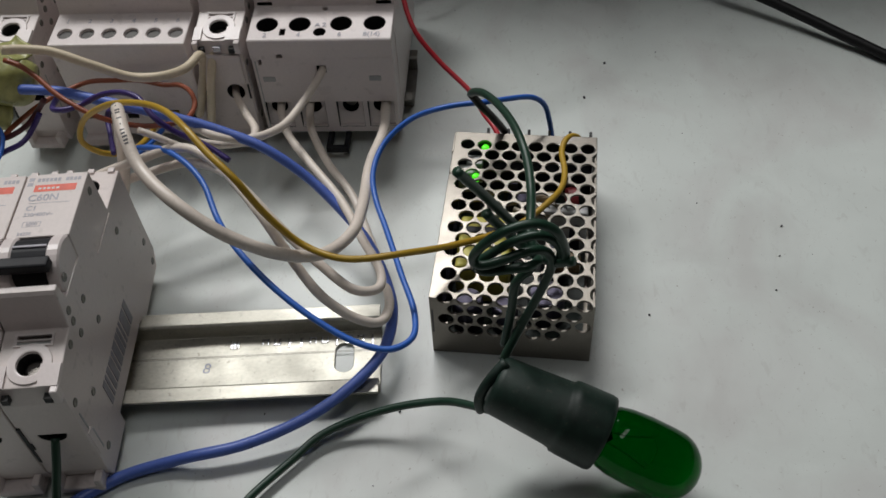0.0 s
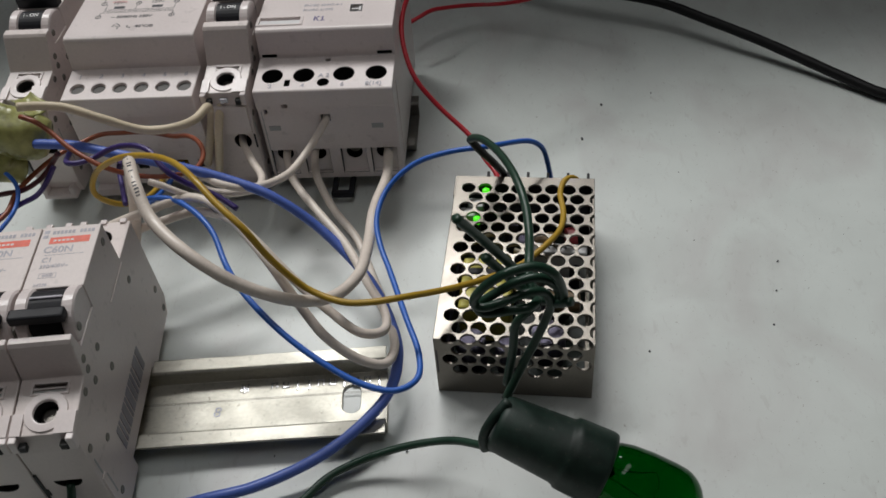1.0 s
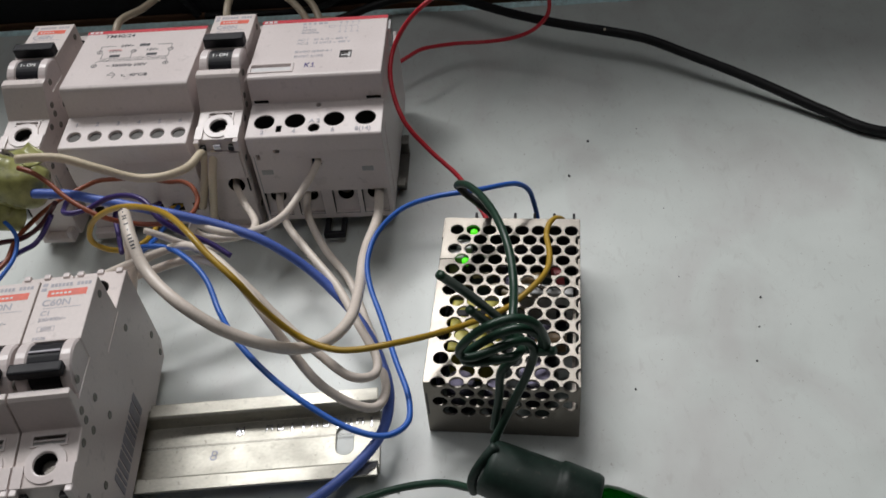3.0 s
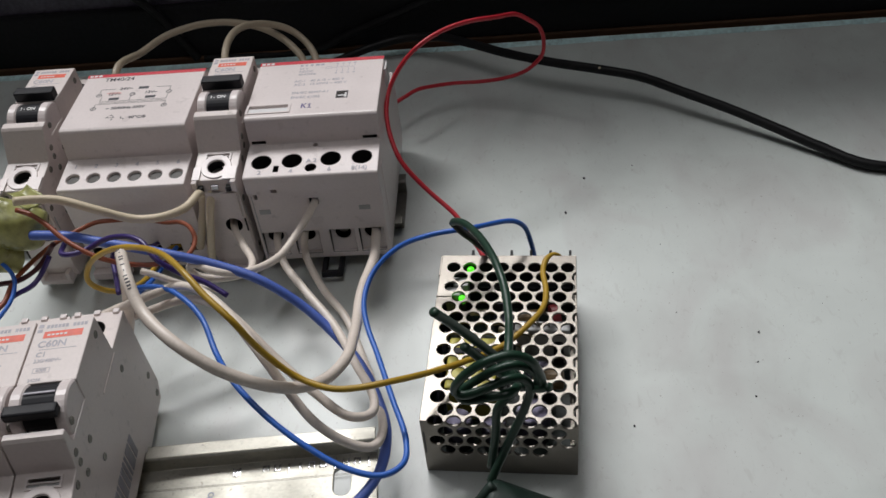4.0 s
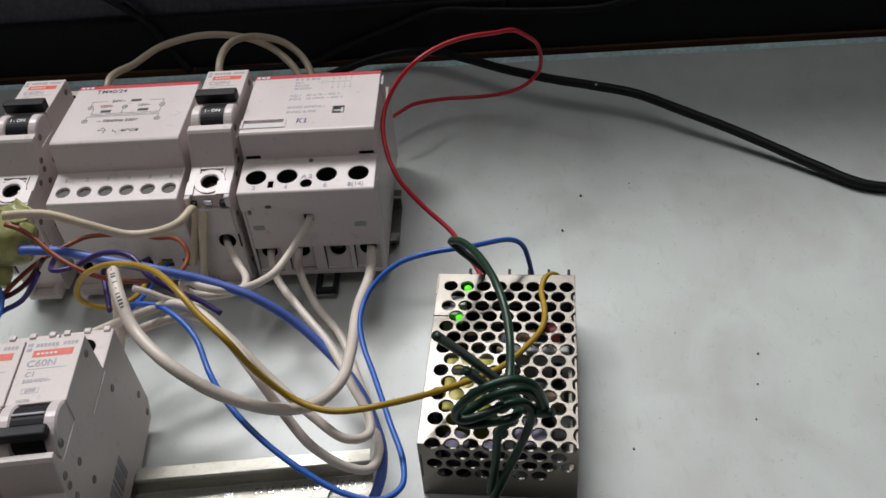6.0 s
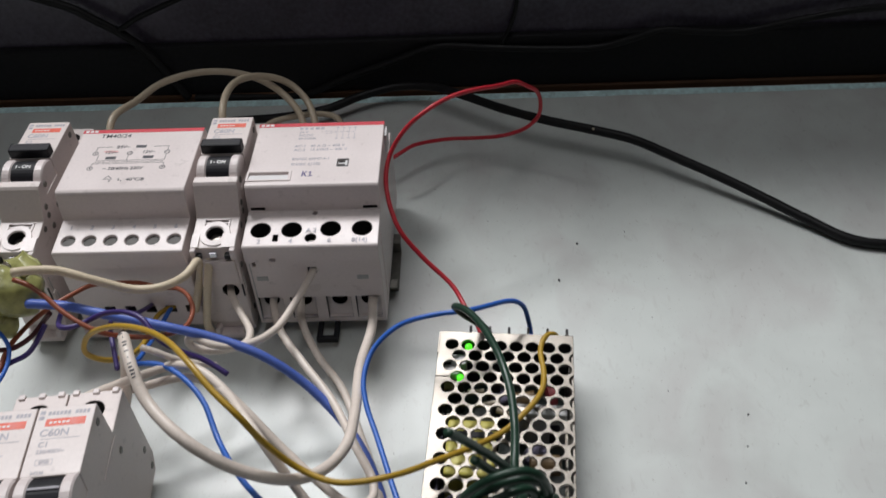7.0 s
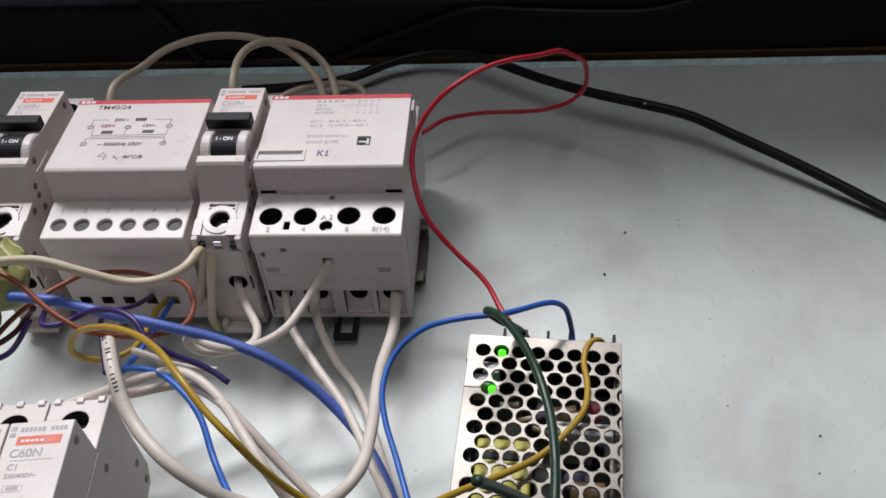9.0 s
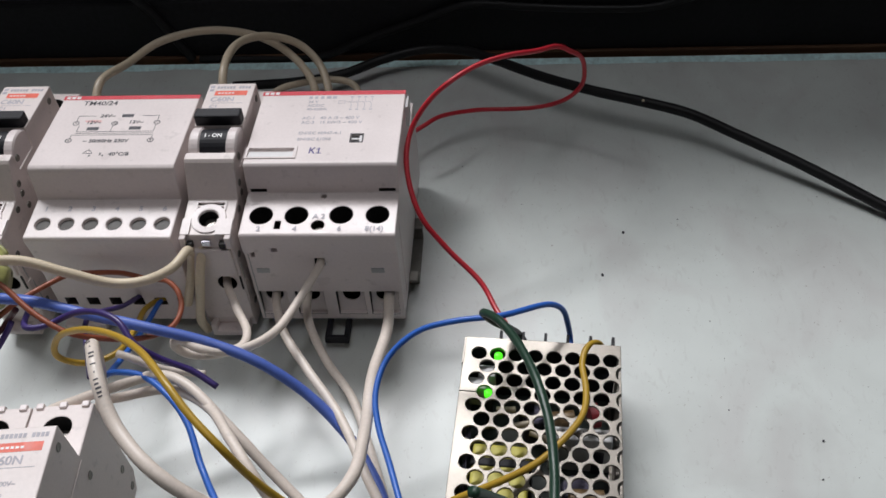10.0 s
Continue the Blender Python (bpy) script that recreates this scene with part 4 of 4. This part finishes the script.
def tape_flap(width, length, bend, twist):
    """A loose end of tape, bent out and crumpled."""
    n, m = 14, 6
    outer = lambda u, v, d: Vector((v * width + .06 * noise.noise(Vector((u * 3, v * 3, twist))), math.sin(u * bend) * length / bend, (1 - math.cos(u * bend)) * length / bend + .12 * noise.noise(Vector((u * 2.2, v * 2.2, twist + 4))) + d))
    bm = bmesh.new()
    grids = [[[bm.verts.new(outer(a / n, b / m - .5, d)) for b in range(m + 1)] for a in range(n + 1)] for d in (0, .03)]
    for g in grids:
        for a in range(n):
            for b in range(m):
                bm.faces.new((g[a][b], g[a + 1][b], g[a + 1][b + 1], g[a][b + 1]))
    rim = [(a, 0) for a in range(n + 1)] + [(n, b) for b in range(1, m + 1)] + [(a, m) for a in range(n - 1, -1, -1)] + [(0, b) for b in range(m - 1, 0, -1)]
    for (a, b), (c, d) in zip(rim, rim[1:] + rim[:1]):
        bm.faces.new((grids[0][a][b], grids[0][c][d], grids[1][c][d], grids[1][a][b]))
    return bm


j = part("taped_joint", taped_joint(), TAPE, smooth=True)
j.matrix_world = pose(-0.1635, 0.066, 0.056, 0, 20, 10)
part("tape_flap", tape_flap(1.1, .9, 1.3, 2.0), TAPE, j, "loose crumpled tape end", smooth=True, at=pose(.0045, .002, .0095, -35, 0, -40))
part("tape_flap", tape_flap(1.0, 1.2, 1.4, 7.0), TAPE, j, smooth=True, at=pose(.004, -.006, -.006, -150, 10, 20))
tagged(j, "wire joint wrapped in shiny yellow-green tape", "cable joint")


# ---- wires, each through the places where it bends ----
white_a = wire([(-11.2, 2.8, 2.6), (-11, 3.45, 3.2), (-10.75, 3.9, 4.6), (-9.74, 3.02, 7.3), (-9.02, 1.76, 7.4), (-8.37, 0.83, 7), (-6.94, -0.31, 6.7), (-5.5, -0.68, 5.85), (-4.02, -0.43, 4.9), (-3.13, 0.56, 4), (-2.61, 1.71, 3.7), (-2.61, 3.38, 3.3), (-2.88, 5.97, 2.7), (-2.83, 8.42, 2.2), (-3.05, 9.96, 1.9), (-3.1, 10.5, 1.95)],
     0.195, WHITE_PVC, "thick white wire arching from breaker to contactor, black print", "wire")
white_b = wire([(-7.25, 10.2, 2), (-7.2, 9.73, 1.9), (-6.54, 8.19, 2), (-5.28, 6.56, 2), (-3.91, 4.97, 1.9), (-2.68, 2.9, 2.1), (-1.72, 1.17, 2.4), (-1.66, 0.47, 2.5), (-2.3, 0.09, 2.8), (-3.43, 0.6, 3.3), (-4.81, 1.45, 4), (-6.16, 2.31, 4.9), (-7.77, 3.46, 5.2), (-8.68, 3.76, 5.1), (-9.94, 3.58, 4.7), (-11.35, 3.16, 4.3), (-12.5, 2.95, 3.7), (-13, 2.4, 2.8)],
     0.157, WHITE_PVC, "white wire looping from contactor terminal back to the breakers", "wire")
white_c = wire([(-6.08, 10.2, 2), (-6.03, 9.7, 1.9), (-5.87, 9.01, 1.6), (-5.04, 7.8, 0.9), (-3.98, 6.66, 0.5), (-3, 4.71, 0.4), (-1.81, 1.83, 1.3), (-1.39, 0.32, 1.7), (-1.56, -0.5, 2), (-2.22, -0.68, 2.4), (-3.23, -0.51, 3.2), (-4.1, 0.07, 4.1), (-4.89, 0.6, 5.3), (-5.88, 1.69, 5.4), (-6.8, 2.74, 5.1), (-8.37, 3.61, 4.6), (-10.09, 3.81, 3.8), (-11.16, 3.7, 3.3), (-11.35, 2.75, 2.5)],
     0.157, WHITE_PVC, "white wire in a low loop beside the rail end", "wire")
jumper = wire([(-5.33, 10.4, 3.75), (-5.31, 9.9, 3.7), (-5.62, 9.41, 3.3), (-6.01, 8.28, 3.1), (-6.31, 7.23, 3.2), (-6.88, 6.27, 3.5), (-7.53, 5.73, 3.8), (-8.38, 5.61, 4.1), (-9, 5.87, 4.2), (-9.28, 5.85, 4), (-9.1, 5.76, 3.7), (-8.46, 5.75, 3.5), (-7.79, 6.17, 3.2), (-7.35, 6.66, 3), (-7.41, 7.31, 2.9), (-8.16, 8.47, 2.8), (-8.79, 9.53, 2.8), (-8.9, 9.95, 2.85)],
     0.15, WHITE_PVC, "short white jumper wire between breaker and contactor", "wire")
stub = wire([(-10.13, 4.29, 5.3), (-9.71, 4.24, 5.2), (-9.07, 4.19, 4.9), (-8.62, 4.36, 4.5), (-7.82, 4.69, 4)],
     0.12, WHITE_PVC, "short white wire end among the bundle", "wire")
cream = wire([(-14.9, 5.87, 7.2), (-14.5, 6.21, 7), (-13.72, 6.56, 6.7), (-12.51, 6.71, 6.1), (-11.33, 6.98, 5.4), (-10.43, 7.32, 5.2), (-9.83, 8.26, 4.9), (-9.63, 9.23, 4.8), (-9.71, 9.41, 4.2), (-10.04, 9.32, 3), (-10.45, 9.33, 1.8)],
     0.165, CREAM_PVC, "cream wire sagging in front of the transformer", "wire")
drop_b = wire([(-9.3, 9.6, 4.6), (-9.35, 8.95, 3.9), (-9.6, 8.85, 2.7), (-9.9, 8.9, 1.4), (-9.95, 9.2, .5)],
     0.165, CREAM_PVC, "cream wire dropping beside the breaker to the bench", "wire")
blue_thick = wire([(-15.06, 6.07, 5.4), (-13.56, 6.02, 5.4), (-12.06, 5.86, 5.2), (-10.03, 5.77, 4.8), (-8.13, 5.86, 4.1), (-6.52, 5.67, 3.5), (-4.95, 5.31, 2.4), (-3.65, 4.5, 1.6), (-2.63, 3.31, 1.5), (-1.81, 1.88, 1.4), (-1.33, 0.51, 1.3), (-1.4, -0.95, 1.2), (-2.15, -2.16, 1), (-3.4, -3.35, 0.8), (-5.19, -4.35, 0.6), (-6.7, -4.83, 0.5), (-7.4, -4.97, 0.3), (-8.68, -5.49, 0.2), (-9.76, -6.36, 0.2), (-10.78, -7.28, 0.2)],
     0.18, BLUE_PVC, "thick violet-blue cable crossing the bench", "cable")
blue_thin = wire([(-11.6, 9.9, 1.6), (-11.6, 8.2, 1.9), (-11.4, 6.2, 2.7), (-11.15, 4.9, 3.5), (-10.75, 4.15, 4.3), (-10.3, 3.95, 4.8), (-9.32, 3.79, 5), (-8.29, 3.16, 5.1), (-7.37, 2.29, 5), (-6.57, 0.99, 4.8), (-5.38, -0.54, 5), (-4.22, -1.39, 4.5), (-2.96, -2.03, 4), (-1.75, -2.44, 3.6), (-0.75, -2.48, 3.4), (-0.19, -1.96, 3.3), (-0.26, -1, 3.2), (-0.92, 0.62, 3.1), (-1.75, 2.65, 3), (-2.28, 3.86, 3.1), (-2.53, 4.91, 3.3), (-2.31, 6.07, 3.6), (-1.42, 6.73, 4.2), (-0.17, 6.86, 4.7), (1.21, 7.09, 4.8), (2.75, 8.3, 4.1), (3.15, 8.54, 3.6), (3.33, 8.63, 2.9), (3.49, 8.64, 1.9), (3.5, 8.2, 1.85)],
     0.098, SKY_PVC, "thin bright blue wire looping to the power supply", "wire")
yellow = wire([(4.5, 8.2, 1.9), (4.48, 8.06, 2.5), (4.29, 7.99, 2.7), (4.02, 7.71, 2.8), (3.85, 7.02, 2.8), (3.99, 5.88, 2.9), (3.91, 4.92, 3), (3.41, 3.97, 3.1), (2.6, 3.02, 3.1), (1.72, 2.28, 3.3), (0.54, 1.37, 3.7), (-0.65, 0.07, 4.7), (-1.79, -0.32, 4.8), (-2.53, -0.42, 4.9), (-3.61, -0.13, 5.1), (-4.56, 0, 6.2), (-5.21, 0.17, 7.3), (-6.16, 0.83, 7.7), (-6.92, 1.53, 7.9), (-8.1, 2.69, 7.6), (-9.45, 3.67, 7), (-10.91, 4.34, 6.3), (-12.45, 4.91, 5), (-12.79, 4.89, 4.2), (-12.6, 5.15, 3.5), (-12.21, 5.54, 3), (-11.65, 6.15, 2.8), (-11.69, 7.71, 2.3), (-11.89, 9.08, 1.8), (-11, 10.2, 1.5)],
     0.105, YELLOW_PVC, "mustard yellow wire from power supply to transformer", "wire")
red = wire([(1.65, 8.15, 1.95), (1.32, 8.81, 2.2), (0.86, 9.56, 2.2), (0.27, 10.58, 2.4), (-1.05, 11.45, 3.2), (-2.03, 12.1, 4.1), (-2.59, 13.2, 4.9), (-2.76, 14.23, 5.4), (-2.62, 14.96, 5.9), (-1.98, 15.45, 6.8), (-1.18, 15.85, 7.4), (-0.26, 16.75, 7.5), (0.74, 17.44, 7.45), (1.75, 18.15, 7.2), (2.47, 19.1, 6.8), (3.05, 20.0, 6.0), (3.52, 21.1, 4.95), (3.68, 21.5, 4.1), (3.62, 21.55, 3.3), (3.16, 21.6, 2.65), (2.57, 21.9, 2.05), (1.7, 22.0, 1.7), (0.4, 22.2, 1.4), (-0.84, 21.95, 1.5), (-2.05, 21.2, 1.8), (-2.62, 20.62, 2.0), (-3.13, 20.0, 2.0), (-3.7, 19.5, 1.9)],
     0.098, RED_PVC, "red wire standing in a loop above the bench", "wire")
brown = wire([(-15.16, 6.11, 6.6), (-14.61, 5.99, 6.5), (-13.99, 5.75, 6.2), (-13.31, 5.35, 5.9), (-12.42, 4.97, 5.6), (-11.77, 4.89, 5.3), (-11.01, 5.35, 4.6), (-10.1, 5.61, 4.4), (-9.45, 6.35, 4.1), (-9.44, 7.27, 4), (-9.97, 8.21, 3.9), (-10.6, 8.66, 3.8), (-11.1, 8.71, 3.7), (-12.3, 8.95, 3.7), (-13.48, 8.86, 3.7), (-14.07, 8.65, 3.8), (-14.52, 8.09, 3.9), (-15.07, 7.27, 4), (-15.73, 6.5, 3.8), (-15.96, 5.11, 3.9), (-15.84, 3.91, 3.9), (-16.3, 3, 3.9), (-17.8, 1.8, 3.4)],
     0.095, BROWN_PVC, "red-brown wire curling under the transformer", "wire")
purple = wire([(-13.9, 6.2, 5), (-13.19, 4.8, 5.6), (-12.7, 4.87, 5.6), (-12.3, 5.19, 5.6), (-11.55, 5.22, 6), (-10.55, 5, 6.3), (-9.94, 4.72, 6.3), (-9.34, 4.16, 6), (-8.71, 4.14, 5.4), (-7.85, 4.15, 4.9), (-7.07, 3.9, 4.5)],
     0.1, PURPLE_PVC, "dark violet wire wound over the blue cable", "wire")
indigo = wire([(-12.3, 9.8, 1.7), (-12.3, 8.4, 2.6), (-12.14, 6.12, 4.5), (-11.53, 4.79, 4.6), (-10.99, 3.77, 4.7)],
     0.09, PURPLE_PVC, "short dark violet wire behind the white one", "wire")
maroon1 = wire([(-19, 4.4, 3), (-16.64, 5.04, 3.8), (-15.68, 5.07, 4), (-15.05, 5.58, 4.2), (-14.66, 5.92, 4.6), (-14.15, 5.8, 5.2)],
     0.1, MAROON_PVC, "dark maroon wire leaving the taped joint", "wire")
maroon2 = wire([(-18.5, 3.2, 3), (-16.26, 4.06, 3.6), (-15.64, 4.56, 3.8), (-15.01, 4.82, 4), (-14.79, 5.5, 4.2), (-14.53, 5.77, 4.6)],
     0.1, PURPLE_PVC, "dark violet wire leaving the taped joint", "wire")
steelblue = wire([(-16.63, 5.66, 4.5), (-16.07, 5.32, 4.4), (-15.71, 4.94, 4.2), (-15.59, 4.41, 4), (-15.6, 3.77, 3.9), (-16.2, 2.6, 3.6), (-18, 1.2, 3)],
     0.08, SKY_PVC, "thin blue wire hanging beside the joint", "wire")
beige1 = wire([(-15.62, 15.9, 4.2), (-15.72, 16.5, 5.3), (-15.77, 17.35, 5.7), (-15.58, 19.66, 5.1), (-14.83, 21.23, 5.1), (-13.22, 22.05, 5.2), (-11.44, 22.23, 5.1), (-9.84, 21.89, 4.8), (-8.53, 20.99, 4.4), (-7.75, 20.03, 3.9), (-7.5, 18.7, 2.6)],
     0.17, BEIGE_PVC, "beige wire arching behind the transformer", "wire")
beige2 = wire([(-10.6, 17.2, 4.2), (-10.68, 17.58, 5.7), (-10.82, 18.95, 6), (-10.61, 20.3, 5.9), (-9.83, 21.34, 5.5), (-8.76, 21.78, 4.9), (-7.86, 21.38, 4.3), (-7.13, 19.99, 3.8), (-6.9, 18.5, 2.4)],
     0.17, BEIGE_PVC, "beige wire arching behind the contactor", "wire")
beige3 = wire([(-10.2, 19.2, 2.4), (-9.76, 20.4, 3.2), (-8.31, 21.05, 3.4), (-7.32, 21.27, 3.4), (-6.55, 21.27, 3.3), (-6.1, 20.87, 3.2), (-5.9, 19.6, 2.4)],
     0.15, BEIGE_PVC, "short beige wire behind the contactor", "wire")
green_a = wire([(2, 8.1, 1.95), (1.83, 8.26, 2.3), (1.36, 7.39, 3.9), (1, 6.81, 4.9), (0.74, 6.5, 5.6), (1.17, 5.83, 6.2), (1.6, 5.22, 6.4), (2.13, 4.12, 6.7), (2.55, 2.97, 6.9), (2.86, 1.86, 6.9), (3.03, 0.57, 6.9), (3.07, -0.58, 7), (3.09, -1.16, 6.9), (3.4, -1.49, 6.6), (3.86, -1.57, 6.6), (3.92, -1.6, 7.1), (3.71, -1.76, 7.6), (3.39, -1.85, 7.9), (2.87, -1.94, 7.8), (2.29, -2.01, 7.4), (1.83, -2.16, 7.1), (1.75, -2.19, 6.9), (1.9, -2.24, 6.8), (2.61, -2.19, 6.9), (3.21, -2.12, 7), (3.36, -1.58, 6.7), (3.18, -1.69, 6.4), (2.8, -1.78, 6), (2.68, -1.94, 4.9), (2.5, -2.18, 3.6)],
     0.128, GREEN_PVC, "dark green lamp lead, knotted, running into the power supply", "wire")
green_b = wire([(1.37, -2.04, 10.1), (2.01, -1.47, 8.7), (2.77, -1.03, 7.2), (3.47, -1.28, 6.5), (3.86, -1.58, 6.5), (4.03, -1.68, 6.9), (3.97, -1.82, 7.5), (3.75, -1.88, 8.1), (3.3, -1.94, 8.4), (2.77, -2.11, 8.4), (2.21, -2.23, 8.1), (1.79, -2.29, 7.6), (1.67, -2.26, 7.2), (1.85, -2.32, 7.1), (2.43, -2.27, 7.3), (2.97, -2.03, 7.4), (3.45, -1.8, 7.3), (3.71, -1.66, 6.7), (3.52, -1.8, 5.9), (3.01, -2.09, 4.6), (2.49, -2.54, 3.4)],
     0.128, GREEN_PVC, "dark green lamp lead with a cut end, knotted above the case", "wire")
green_c = wire([(1.99, -1.69, 8.4), (2.42, -1.46, 7.6), (2.86, -1.33, 6.9), (3.4, -1.4, 6.5), (3.86, -1.71, 6.7), (4.25, -1.87, 7)],
     0.128, GREEN_PVC, "short cut end of dark green lead in the knot", "wire")
tail = wire([(2.39, -3.77, 2.6), (1.77, -3.4, 2.2), (0.85, -2.92, 1.6), (-0.6, -2.84, 1), (-2.02, -3.2, 0.6), (-3.03, -3.75, 0.4), (-3.61, -4.45, 0.3), (-4.68, -5.9, 0.3), (-5.13, -6.76, 0.25), (-6.47, -7.88, 0.2), (-8.29, -8.26, 0.3), (-9.58, -7.69, 0.6), (-9.88, -6.85, 1.2), (-9.84, -6.3, 1.9), (-9.86, -5.71, 2.6)],
     0.125, GREEN_PVC, "dark green lead from lamp to breaker", "wire")
black = wire([(-13.24, 24.24, 0.7), (-10.11, 24.63, 0.8), (-7.91, 25.26, 0.9), (-6.09, 26.48, 1), (-4.15, 27.19, 1.15), (-2.1, 26.95, 1.3), (-0.33, 26.05, 1.35), (1.67, 24.87, 1.4), (4.09, 23.77, 1.45), (6.41, 23.01, 1.45), (8.41, 22.39, 1.35), (10.32, 21.25, 1.2), (12.6, 19.93, 0.95), (14.35, 18.85, 0.7), (16.17, 17.65, 0.45), (18.2, 16.4, 0.3), (22, 16.5, 0.25), (34, 19, 0.25)],
     0.235, BLACK_PVC, "thick black mains cable along the back of the bench", "mains_cable")
part("black_sleeve", tube([(2, 8.1, 1.95), (1.83, 8.26, 2.3), (1.36, 7.39, 3.9), (1, 6.81, 4.9), (0.74, 6.5, 5.6)], 0.142), BLACK_PVC, green_a, "black sleeve", smooth=True)
WHITE_LINE = [(-11.2, 2.8, 2.6), (-11, 3.45, 3.2), (-10.75, 3.9, 4.6), (-9.74, 3.02, 7.3), (-9.02, 1.76, 7.4), (-8.37, 0.83, 7), (-6.94, -0.31, 6.7), (-5.5, -0.68, 5.85), (-4.02, -0.43, 4.9), (-3.13, 0.56, 4), (-2.61, 1.71, 3.7), (-2.61, 3.38, 3.3), (-2.88, 5.97, 2.7), (-2.83, 8.42, 2.2), (-3.05, 9.96, 1.9), (-3.1, 10.5, 1.95)]

def print_on(ob, points, radius, first, count, gap, mat):
    """Small dark printed dashes along the upper side of a wire."""
    line = smooth_line(points)
    for k in range(count):
        i = first + int(k * gap / 0.12)
        p, way = line[i], (line[i + 1] - line[i - 1]).normalized()
        view = Vector((0.3, -0.6, 0.75))
        up = (view - way * view.dot(way)).normalized()
        side = way.cross(up)
        if k in (6, 8, 13, 15):
            continue
        dash = k in (7, 14)
        bm = box(-.016 if dash else -.075 + .014 * (k % 3), .016 if dash else .07, -.036, .020 if k % 4 else -.002, -.02, .004)
        m = Matrix((side, way, up)).transposed().to_4x4()
        m.translation = p + up * radius
        bmesh.ops.transform(bm, matrix=m, verts=bm.verts)
        part("printed_mark", bm, mat, ob)


print_on(white_a, WHITE_LINE, 0.195, 40, 21, 0.12, INK)
scuff = part("scuff", lathe([(0, 0), (0, .07), (.02, .05), (.03, 0)], (6.42, 22.85, 1.63), (0, -.5, .8), 10), BEIGE_PVC, black, "pale scuff")
